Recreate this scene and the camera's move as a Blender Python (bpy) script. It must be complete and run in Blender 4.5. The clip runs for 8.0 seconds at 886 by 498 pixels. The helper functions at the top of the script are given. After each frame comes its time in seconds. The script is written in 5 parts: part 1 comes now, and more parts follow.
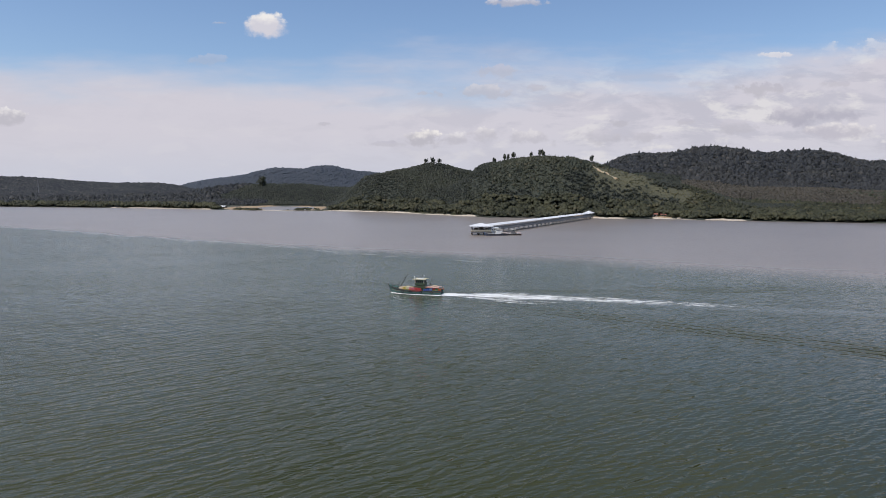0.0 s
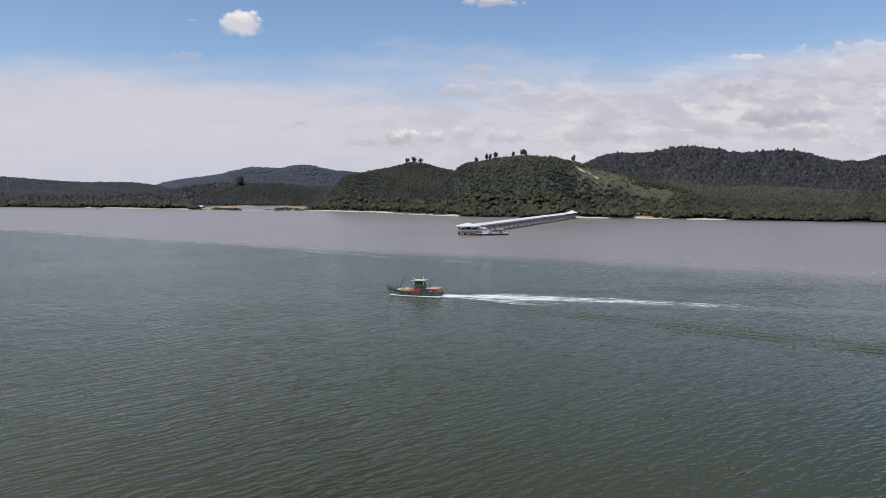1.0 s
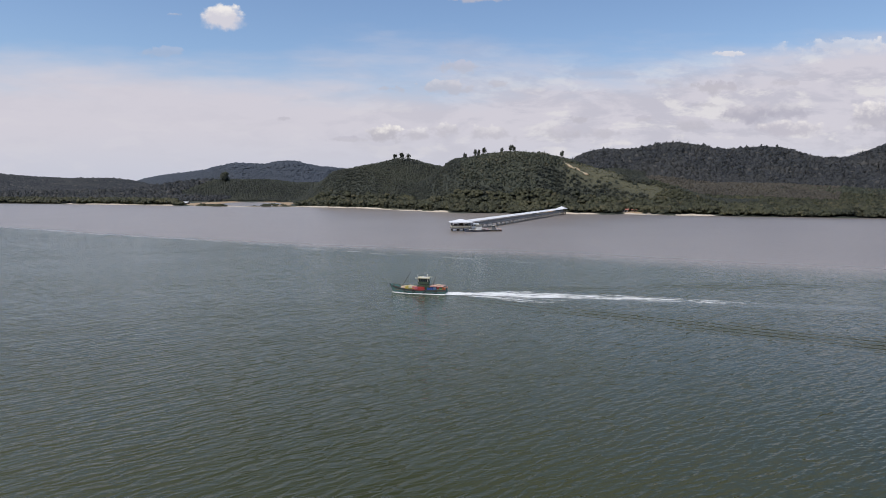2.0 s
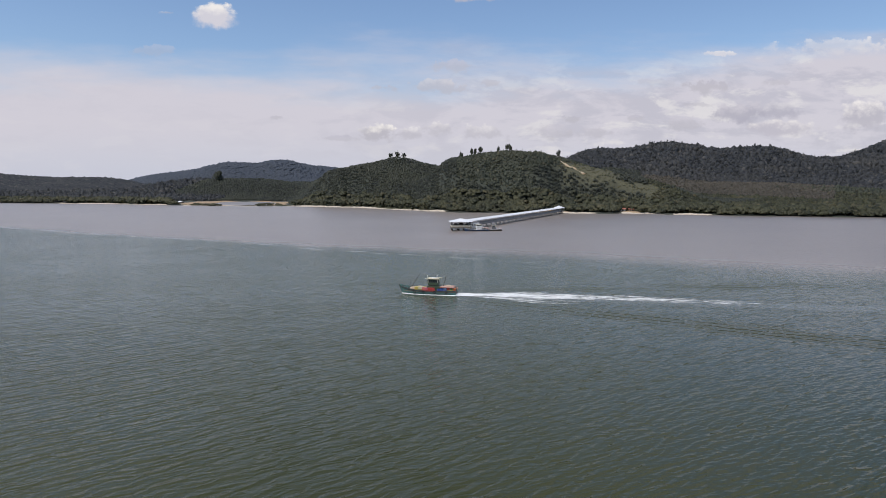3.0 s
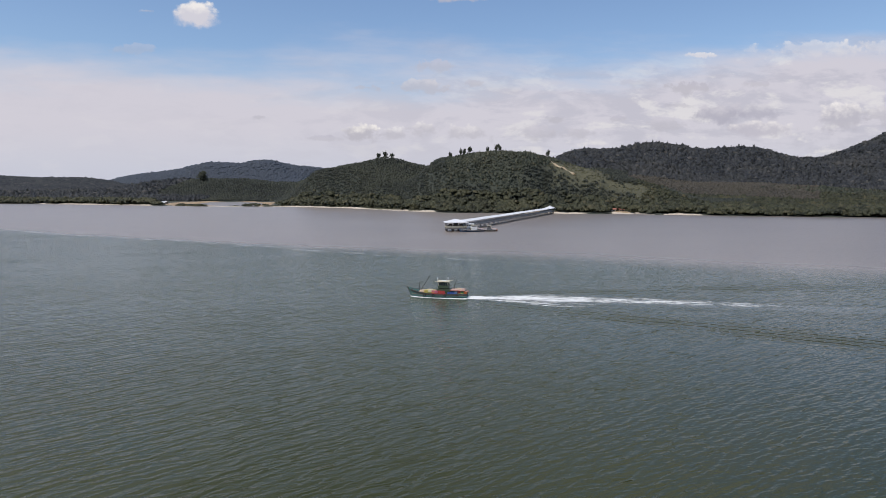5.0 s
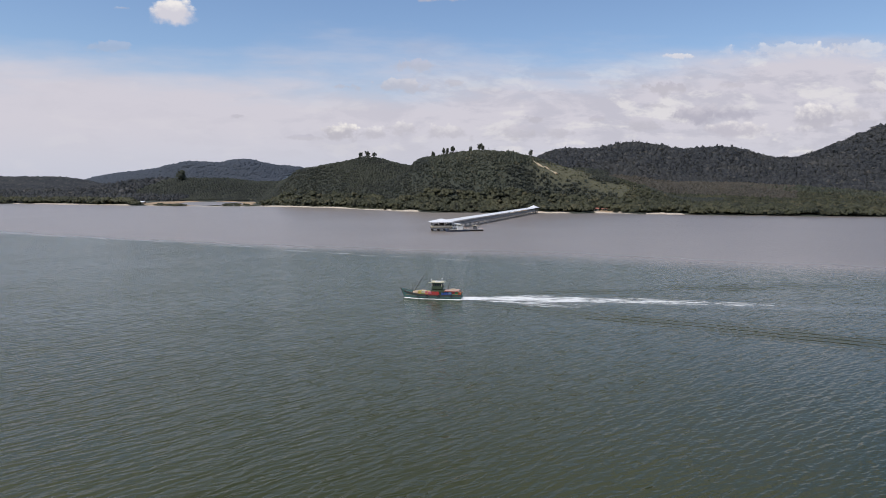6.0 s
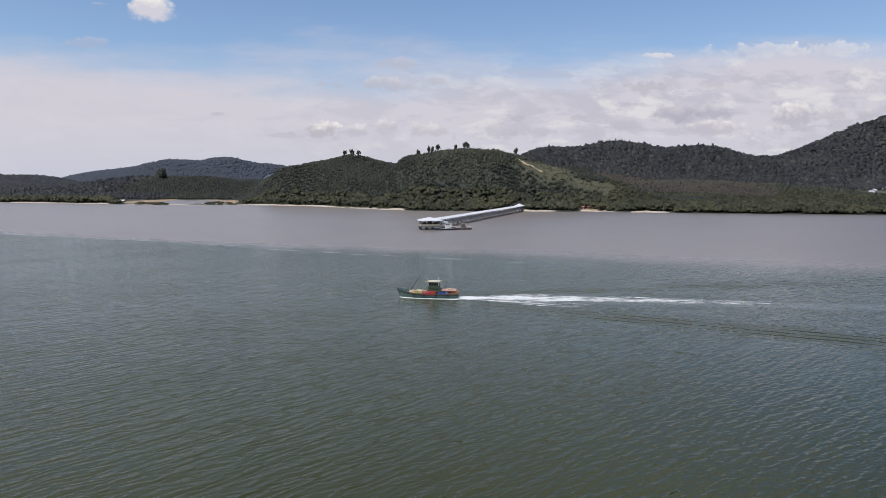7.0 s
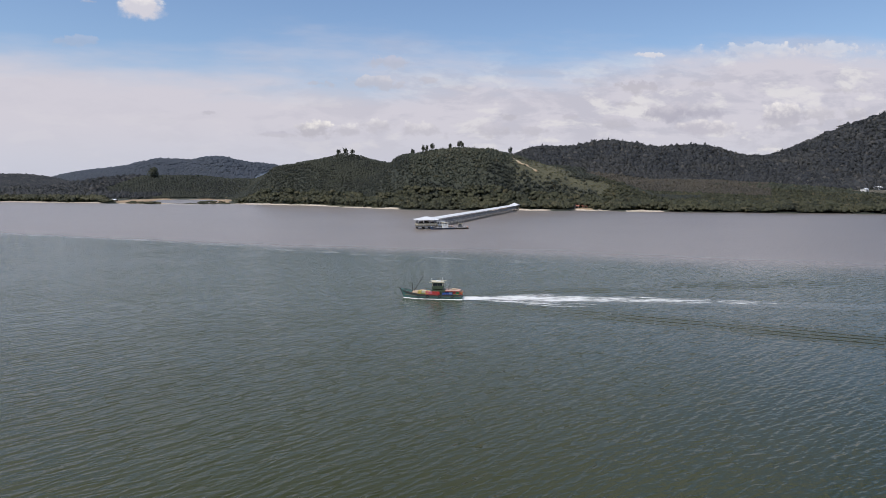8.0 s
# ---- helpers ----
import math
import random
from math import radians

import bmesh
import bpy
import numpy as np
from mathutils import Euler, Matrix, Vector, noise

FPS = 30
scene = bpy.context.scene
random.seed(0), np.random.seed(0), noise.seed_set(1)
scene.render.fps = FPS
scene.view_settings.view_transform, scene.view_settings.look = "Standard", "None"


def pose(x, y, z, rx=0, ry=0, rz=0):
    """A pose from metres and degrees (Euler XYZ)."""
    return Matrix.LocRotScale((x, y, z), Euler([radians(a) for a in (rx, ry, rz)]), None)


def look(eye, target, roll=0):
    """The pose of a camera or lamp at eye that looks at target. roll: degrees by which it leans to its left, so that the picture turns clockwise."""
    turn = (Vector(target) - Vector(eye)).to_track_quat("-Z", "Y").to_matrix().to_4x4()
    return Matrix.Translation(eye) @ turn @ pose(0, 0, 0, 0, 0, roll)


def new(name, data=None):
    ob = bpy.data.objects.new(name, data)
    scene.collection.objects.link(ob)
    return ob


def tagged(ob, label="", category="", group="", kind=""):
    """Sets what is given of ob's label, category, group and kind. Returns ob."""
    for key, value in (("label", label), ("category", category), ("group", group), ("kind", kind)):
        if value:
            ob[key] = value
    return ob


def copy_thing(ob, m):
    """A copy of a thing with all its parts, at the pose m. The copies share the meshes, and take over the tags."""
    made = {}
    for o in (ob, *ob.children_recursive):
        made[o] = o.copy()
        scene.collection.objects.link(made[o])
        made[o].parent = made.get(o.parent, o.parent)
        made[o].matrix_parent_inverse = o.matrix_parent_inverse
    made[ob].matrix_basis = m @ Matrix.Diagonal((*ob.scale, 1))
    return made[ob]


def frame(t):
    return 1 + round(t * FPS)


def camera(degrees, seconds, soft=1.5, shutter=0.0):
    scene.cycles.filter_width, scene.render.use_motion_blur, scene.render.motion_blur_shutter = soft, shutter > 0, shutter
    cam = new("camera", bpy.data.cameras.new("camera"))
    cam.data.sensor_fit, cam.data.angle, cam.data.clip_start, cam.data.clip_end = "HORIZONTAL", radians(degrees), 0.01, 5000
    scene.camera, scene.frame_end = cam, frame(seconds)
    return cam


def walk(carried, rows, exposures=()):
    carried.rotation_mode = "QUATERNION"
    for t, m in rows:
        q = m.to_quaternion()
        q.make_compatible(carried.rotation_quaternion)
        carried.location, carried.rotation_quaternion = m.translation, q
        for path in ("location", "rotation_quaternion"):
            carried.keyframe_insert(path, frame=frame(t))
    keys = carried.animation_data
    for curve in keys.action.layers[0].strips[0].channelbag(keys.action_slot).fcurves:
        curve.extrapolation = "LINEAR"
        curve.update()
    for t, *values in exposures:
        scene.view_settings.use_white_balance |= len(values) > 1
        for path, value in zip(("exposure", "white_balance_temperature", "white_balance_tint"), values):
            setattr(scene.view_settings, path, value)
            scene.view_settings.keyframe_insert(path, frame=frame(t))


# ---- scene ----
# The camera: an aerial drone, 30 m above the sea
cam = camera(68.5, 8.0, soft=0.95)
walk(cam, [
    (0.0, pose(0.000, 0.000, 30.0, 84.940, 0.0, -0.000)),
    (0.5, pose(-3.219, 1.609, 30.0, 84.938, 0.0, -1.100)),
    (1.0, pose(-6.314, 3.225, 30.0, 84.913, 0.0, -1.962)),
    (1.5, pose(-9.146, 4.854, 30.0, 84.697, 0.0, -2.840)),
    (3.0, pose(-16.384, 9.716, 30.0, 84.491, 0.0, -3.954)),
    (3.5, pose(-18.399, 11.234, 30.0, 84.484, 0.0, -4.574)),
    (4.0, pose(-20.074, 12.641, 30.0, 84.521, 0.0, -4.815)),
    (5.5, pose(-24.746, 16.570, 30.0, 84.481, 0.0, -6.054)),
    (6.0, pose(-26.453, 17.841, 30.0, 84.466, 0.0, -7.082)),
    (6.5, pose(-28.190, 19.083, 30.0, 84.484, 0.0, -7.976)),
    (7.0, pose(-29.827, 20.295, 30.0, 84.318, 0.0, -8.608)),
    (7.5, pose(-31.285, 21.478, 30.0, 84.256, 0.0, -9.166)),
    (8.0, pose(-32.560, 22.640, 30.0, 84.242, 0.0, -9.295)),
], exposures=[(0.0, 0.0), (8.0, 0.0)])

# Sun and sky
SUN_EL, SUN_AZ = 60.0, -125.0      # azimuth clockwise from +y
sun_way = Vector((math.sin(radians(SUN_AZ)) * math.cos(radians(SUN_EL)),
                  math.cos(radians(SUN_AZ)) * math.cos(radians(SUN_EL)), math.sin(radians(SUN_EL))))
sun = new("sun", bpy.data.lights.new("sun", "SUN"))
sun.data.energy, sun.data.angle, sun.data.color = 2.7, radians(0.53), (1.0, 0.955, 0.88)
sun.matrix_world = look(sun_way * 400, (0, 0, 0))


class Nodes:
    """A short way to write node trees."""

    def __init__(self, tree):
        self.tree = tree

    def add(self, kind, **props):
        node = self.tree.nodes.new(kind)
        for key, value in props.items():
            setattr(node, key, value)
        return node

    def put(self, sock, value):
        if isinstance(value, bpy.types.NodeSocket):
            self.tree.links.new(value, sock)
        elif value is not None:
            sock.default_value = value

    def math(self, op, a, b=None, c=None, clamp=False):
        node = self.add("ShaderNodeMath", operation=op, use_clamp=clamp)
        for sock, value in zip(node.inputs, (a, b, c)):
            self.put(sock, value)
        return node.outputs[0]

    def ramp(self, value, lo, hi, a=0.0, b=1.0):
        node = self.add("ShaderNodeMapRange", interpolation_type="SMOOTHSTEP")
        for sock, v in zip(node.inputs, (value, lo, hi, a, b)):
            self.put(sock, v)
        return node.outputs[0]

    def mix(self, fac, a, b, blend="MIX"):
        node = self.add("ShaderNodeMix", data_type="RGBA", blend_type=blend)
        self.put(node.inputs[0], fac)
        self.put(node.inputs[6], a if isinstance(a, bpy.types.NodeSocket) else (*a, 1))
        self.put(node.inputs[7], b if isinstance(b, bpy.types.NodeSocket) else (*b, 1))
        return node.outputs[2]

    def noise(self, vec, scale, detail=3.0, rough=0.55, kind="FBM", warp=0.0):
        node = self.add("ShaderNodeTexNoise", noise_type=kind)
        self.put(node.inputs["Vector"], vec)
        node.inputs["Scale"].default_value = scale
        node.inputs["Detail"].default_value = detail
        node.inputs["Roughness"].default_value = rough
        node.inputs["Distortion"].default_value = warp
        return node.outputs[0]

    def split(self, vec):
        node = self.add("ShaderNodeSeparateXYZ")
        self.put(node.inputs[0], vec)
        return node.outputs[0], node.outputs[1], node.outputs[2]

    def join(self, x, y, z=0.0):
        node = self.add("ShaderNodeCombineXYZ")
        for sock, v in zip(node.inputs, (x, y, z)):
            self.put(sock, v)
        return node.outputs[0]

    def turn(self, vec, degrees, scale=(1, 1, 1)):
        node = self.add("ShaderNodeMapping")
        self.put(node.inputs[0], vec)
        node.inputs["Rotation"].default_value = (0, 0, radians(degrees))
        size = self.add("ShaderNodeVectorMath", operation="MULTIPLY")
        self.put(size.inputs[0], node.outputs[0])
        size.inputs[1].default_value = scale
        return size.outputs[0]


world = bpy.data.worlds.new("sky")
scene.world = world
world.use_nodes = True
world.node_tree.nodes.clear()
N = Nodes(world.node_tree)
sky = N.add("ShaderNodeTexSky", sky_type="NISHITA", sun_disc=False, sun_elevation=radians(SUN_EL),
            sun_rotation=radians(SUN_AZ), altitude=0, air_density=1.0, dust_density=0.6, ozone_density=1.6)
way = N.add("ShaderNodeTexCoord").outputs["Generated"]
dx, dy, dz = N.split(way)
depth = N.math("MAXIMUM", N.math("ABSOLUTE", dy), 0.12)
U = N.math("DIVIDE", dx, depth)
V = N.math("DIVIDE", N.math("MAXIMUM", dz, 0.0), depth)
flat = N.join(U, N.math("MULTIPLY", V, 1.15), N.math("MULTIPLY", dy, 0.15))
streak = N.noise(N.join(U, N.math("MULTIPLY", V, 5.0), 0.3), 2.2, 5, 0.6)
puffy = N.noise(flat, 26.0, 6, 0.6, warp=0.2)
fine = N.noise(flat, 75.0, 5, 0.62)
heap = N.add("ShaderNodeTexVoronoi", feature="SMOOTH_F1")
N.put(heap.inputs["Vector"], N.join(U, N.math("MULTIPLY", V, 1.35), N.math("MULTIPLY", puffy, 0.02)))
heap.inputs["Scale"].default_value, heap.inputs["Detail"].default_value = 46.0, 3.0
heap.inputs["Roughness"].default_value, heap.inputs["Smoothness"].default_value = 0.55, 0.35
heap = heap.outputs["Distance"]
blue = N.mix(1.0, sky.outputs[0], (0.114, 0.119, 0.130), "MULTIPLY")
# the high veil: white low down, thinning out upwards, its edge torn by streaks
lift = N.math("SUBTRACT", V, N.ramp(U, 0.1, 0.8, 0.0, 0.045))
veil = N.ramp(N.math("ADD", lift, N.math("MULTIPLY", N.math("SUBTRACT", streak, 0.5), 0.17)), 0.130, 0.222, 1.0, 0.0)
veil = N.math("MULTIPLY", veil, 0.96)
veil_tone = N.mix(N.ramp(V, 0.0, 0.10), (0.57, 0.585, 0.685), (0.64, 0.61, 0.675))
banks = N.noise(N.join(U, N.math("MULTIPLY", V, 3.2), N.math("MULTIPLY", dy, 0.15)), 8.5, 6, 0.62, warp=0.3)
banks = N.math("MULTIPLY", N.ramp(banks, 0.46, 0.60), N.ramp(U, -0.35, 0.35, 0.15, 0.85))
veil_tone = N.mix(N.math("MULTIPLY", banks, N.ramp(V, 0.02, 0.09, 0.4, 1.0)), veil_tone, (0.53, 0.515, 0.59))
glow = N.noise(N.join(U, N.math("MULTIPLY", V, 2.6), 4.0), 11.0, 6, 0.6, warp=0.2)
veil_tone = N.mix(N.math("MULTIPLY", N.ramp(glow, 0.52, 0.64), N.ramp(U, -0.2, 0.45, 0.1, 0.8)), veil_tone, (0.76, 0.73, 0.74))
tone = N.mix(veil, blue, veil_tone)


def cloud(tone, u, v, w, h, strength, light=(0.86, 0.83, 0.83), shade=(0.50, 0.485, 0.54), rough=0.9):
    """One cumulus: an ellipse torn by noise, bright above and grey below."""
    a = N.math("DIVIDE", N.math("SUBTRACT", U, u), w)
    b = N.math("DIVIDE", N.math("SUBTRACT", V, v), h)
    r = N.math("SQRT", N.math("ADD", N.math("MULTIPLY", a, a), N.math("MULTIPLY", b, b)))
    r = N.math("ADD", r, N.math("MULTIPLY", N.math("SUBTRACT", puffy, 0.5), 2.6 * rough))
    r = N.math("ADD", r, N.math("MULTIPLY", N.math("SUBTRACT", fine, 0.5), 0.9 * rough))
    r = N.math("ADD", r, N.math("MULTIPLY", N.math("SUBTRACT", heap, 0.45), 0.75 * rough))
    # soft below, crisp above
    mask = N.math("MULTIPLY", N.ramp(r, 0.80, N.ramp(b, -0.8, 0.5, 1.48, 1.20), 1.0, 0.0), strength)
    lit = N.math("ADD", b, N.math("MULTIPLY", N.math("SUBTRACT", fine, 0.5), 1.0))
    lit = N.ramp(N.math("ADD", lit, N.math("MULTIPLY", N.math("SUBTRACT", 0.45, heap), 0.8)), -0.75, 0.55)
    return N.mix(mask, tone, N.mix(lit, shade, light))


WARM = (0.80, 0.745, 0.74)
# broken bright cloud higher up, all round; out of view, added as fill light
above = N.math("MAXIMUM", dz, 0.08)
high = N.noise(N.join(N.math("DIVIDE", dx, above), N.math("DIVIDE", dy, above), 2.0), 0.9, 6, 0.6, warp=0.3)
high = N.math("MULTIPLY", N.ramp(high, 0.42, 0.62), N.ramp(dz, 0.30, 0.48, 0.0, 0.75))
tone = N.mix(high, tone, (0.86, 0.84, 0.86))
GREY, DIM = (0.50, 0.485, 0.57), (0.60, 0.575, 0.64)
tone = cloud(tone, -0.265, 0.2501, 0.034, 0.018, 0.95, light=(0.90, 0.86, 0.83), shade=(0.66, 0.64, 0.70), rough=0.5)     # the lone puff in the blue
tone = cloud(tone, -0.333, 0.2518, 0.012, 0.003, 0.4)
tone = cloud(tone, 0.110, 0.2822, 0.042, 0.007, 0.7)
tone = cloud(tone, -0.034, 0.0828, 0.034, 0.0135, 0.95, light=(0.90, 0.86, 0.83))        # low bright cumulus
tone = cloud(tone, 0.019, 0.0810, 0.022, 0.0125, 0.6)
tone = cloud(tone, 0.070, 0.0875, 0.034, 0.0125, 0.6, light=(0.82, 0.79, 0.79))
tone = cloud(tone, 0.129, 0.0835, 0.042, 0.0140, 0.6, light=(0.80, 0.77, 0.78))
tone = cloud(tone, -0.182, 0.1024, 0.017, 0.0045, 0.6, light=GREY)
tone = cloud(tone, -0.089, 0.0719, 0.038, 0.0052, 0.5, light=GREY)
tone = cloud(tone, 0.271, 0.1041, 0.020, 0.0066, 0.7, light=GREY)
tone = cloud(tone, 0.373, 0.1058, 0.027, 0.0056, 0.6, light=GREY)
tone = cloud(tone, 0.228, 0.0846, 0.043, 0.0125, 0.55, light=DIM)
tone = cloud(tone, 0.314, 0.0846, 0.045, 0.0127, 0.6, light=DIM)
tone = cloud(tone, 0.442, 0.0973, 0.043, 0.0114, 0.6, light=DIM)
tone = cloud(tone, 0.397, 0.1605, 0.045, 0.0084, 0.3, light=GREY)
tone = cloud(tone, 0.483, 0.1563, 0.046, 0.0164, 0.75, light=GREY)                       # greyish bank
tone = cloud(tone, 0.458, 0.1269, 0.033, 0.0048, 0.5, light=GREY)
tone = cloud(tone, 0.593, 0.1621, 0.030, 0.0061, 0.5, light=GREY)
tone = cloud(tone, 0.536, 0.1142, 0.050, 0.0187, 0.85, light=DIM, shade=(0.43, 0.42, 0.50), rough=0.65)
tone = cloud(tone, 0.604, 0.1185, 0.042, 0.0162, 0.8, light=(0.66, 0.64, 0.69), shade=(0.45, 0.44, 0.52), rough=0.65)
tone = cloud(tone, 0.600, 0.0930, 0.060, 0.0150, 0.85, light=(0.84, 0.80, 0.80), shade=(0.52, 0.50, 0.57), rough=0.6)
tone = cloud(tone, 0.739, 0.1150, 0.046, 0.0240, 0.9, light=(0.88, 0.84, 0.83), shade=(0.50, 0.485, 0.55), rough=0.55)
tone = cloud(tone, 0.813, 0.1187, 0.040, 0.0180, 0.6, light=(0.74, 0.71, 0.73))
tone = cloud(tone, 0.883, 0.1199, 0.038, 0.0160, 0.6, light=(0.74, 0.71, 0.73))
tone = cloud(tone, 0.859, 0.1572, 0.060, 0.0069, 0.5, light=DIM)
tone = cloud(tone, 0.687, 0.2207, 0.100, 0.0137, 0.45, shade=(0.70, 0.68, 0.72))
tone = cloud(tone, 0.833, 0.2264, 0.100, 0.0158, 0.45, shade=(0.70, 0.68, 0.72))
tone = cloud(tone, 0.497, 0.2055, 0.036, 0.0048, 0.7, shade=(0.74, 0.71, 0.74))
tone = cloud(tone, 0.056, 0.1521, 0.045, 0.0122, 0.55, light=(0.70, 0.66, 0.68))
tone = cloud(tone, -0.020, 0.1479, 0.032, 0.0061, 0.5, light=GREY)
tone = cloud(tone, 0.082, 0.1814, 0.040, 0.0105, 0.45, light=(0.60, 0.56, 0.63))
tone = cloud(tone, 0.142, 0.1563, 0.018, 0.0079, 0.5, light=GREY)
tone = cloud(tone, -0.658, 0.1134, 0.034, 0.0135, 0.8)
tone = cloud(tone, -0.352, 0.1980, 0.040, 0.0083, 0.3, light=DIM)
back = N.add("ShaderNodeBackground")
N.put(back.inputs[0], tone)
back.inputs[1].default_value = 1.0
N.put(N.add("ShaderNodeOutputWorld").inputs[0], back.outputs[0])


# ---- materials ----
def material(name):
    mat = bpy.data.materials.new(name)
    mat.use_nodes = True
    n = Nodes(mat.node_tree)
    return mat, n, mat.node_tree.nodes["Principled BSDF"]


def painted(name, colour, rough=0.5, metal=0.0, dirt=0.35, scale=1.2, bump=0.15, worn=(0.16, 0.13, 0.10)):
    """Paint, wood or metal with grime at two sizes."""
    mat, n, bsdf = material(name)
    place = n.add("ShaderNodeTexCoord").outputs["Object"]
    big, small = n.noise(place, scale, 4, 0.6), n.noise(place, scale * 9, 3, 0.6)
    grime = n.ramp(n.math("ADD", n.math("MULTIPLY", big, 0.65), n.math("MULTIPLY", small, 0.35)), 0.48, 0.70)
    base = n.mix(n.math("MULTIPLY", grime, dirt), colour, worn)
    base = n.mix(n.math("MULTIPLY", n.math("SUBTRACT", small, 0.3), 0.35, clamp=True), base, tuple(min(1, c * 1.35) for c in colour))
    n.put(bsdf.inputs["Base Color"], base)
    n.put(bsdf.inputs["Roughness"], n.math("ADD", n.math("MULTIPLY", big, 0.25), rough - 0.12))
    bsdf.inputs["Metallic"].default_value = metal
    b = n.add("ShaderNodeBump")
    b.inputs["Strength"].default_value, b.inputs["Distance"].default_value = bump, 0.03
    n.put(b.inputs["Height"], small)
    n.put(bsdf.inputs["Normal"], b.outputs[0])
    return mat


def foliage(name, dark, mid, pale, patch=0.01, accent=None):
    """Leaves: each tree has its own green, whole stands drift paler or browner."""
    mat, n, bsdf = material(name)
    place = n.add("ShaderNodeNewGeometry").outputs["Position"]
    tint = n.add("ShaderNodeAttribute", attribute_name="tint").outputs["Fac"]
    stand = n.noise(place, patch, 3, 0.6)
    leaf = n.noise(place, 0.42, 4, 0.75)
    col = n.mix(n.ramp(n.math("ADD", n.math("MULTIPLY", tint, 0.65), n.math("MULTIPLY", n.ramp(leaf, 0.36, 0.64), 0.55)), 0.15, 1.0), dark, mid)
    col = n.mix(n.ramp(stand, 0.45, 0.68, 0.0, 0.75), col, pale)
    if accent:
        col = n.mix(n.ramp(tint, 0.90, 0.97, 0.0, 0.7), col, accent)
    n.put(bsdf.inputs["Base Color"], col)
    bsdf.inputs["Roughness"].default_value = 0.6
    bsdf.inputs["Specular IOR Level"].default_value = 0.5
    # leaves shade as part of their rounded crown, ruffled, and let light through
    turned = n.add("ShaderNodeVectorTransform", vector_type="NORMAL", convert_from="OBJECT", convert_to="WORLD")
    n.put(turned.inputs[0], n.add("ShaderNodeAttribute", attribute_name="crown_normal").outputs["Vector"])
    ruffle = n.add("ShaderNodeTexNoise")
    n.put(ruffle.inputs["Vector"], place)
    ruffle.inputs["Scale"].default_value, ruffle.inputs["Detail"].default_value = 0.38, 4.0
    shake = n.add("ShaderNodeVectorMath", operation="MULTIPLY_ADD")
    n.put(shake.inputs[0], ruffle.outputs["Color"])
    shake.inputs[1].default_value, shake.inputs[2].default_value = (1.9, 1.9, 1.9), (-0.95, -0.95, -0.95)
    total = n.add("ShaderNodeVectorMath", operation="ADD")
    n.put(total.inputs[0], turned.outputs[0])
    n.put(total.inputs[1], shake.outputs[0])
    unit = n.add("ShaderNodeVectorMath", operation="NORMALIZE")
    n.put(unit.inputs[0], total.outputs[0])
    n.put(bsdf.inputs["Normal"], unit.outputs[0])
    thin = n.add("ShaderNodeBsdfTranslucent")
    n.put(thin.inputs["Color"], n.mix(1.0, col, (1.15, 1.2, 0.8), "MULTIPLY"))
    n.put(thin.inputs["Normal"], unit.outputs[0])
    both = n.add("ShaderNodeMixShader")
    both.inputs[0].default_value = 0.52
    n.put(both.inputs[1], bsdf.outputs[0])
    n.put(both.inputs[2], thin.outputs[0])
    n.put(mat.node_tree.nodes["Material Output"].inputs["Surface"], both.outputs[0])
    return mat


BOAT_AT, BOAT_TURN = Vector((-8.1, 190.4, 0)), 164.0
WAKE_AT, WAKE_TURN = Vector((0.2, 187.9, 0)), -16.0


RIPPLE, SKEW = 0.85, 0.45      # steepness, and the lean of the crests away from the wind


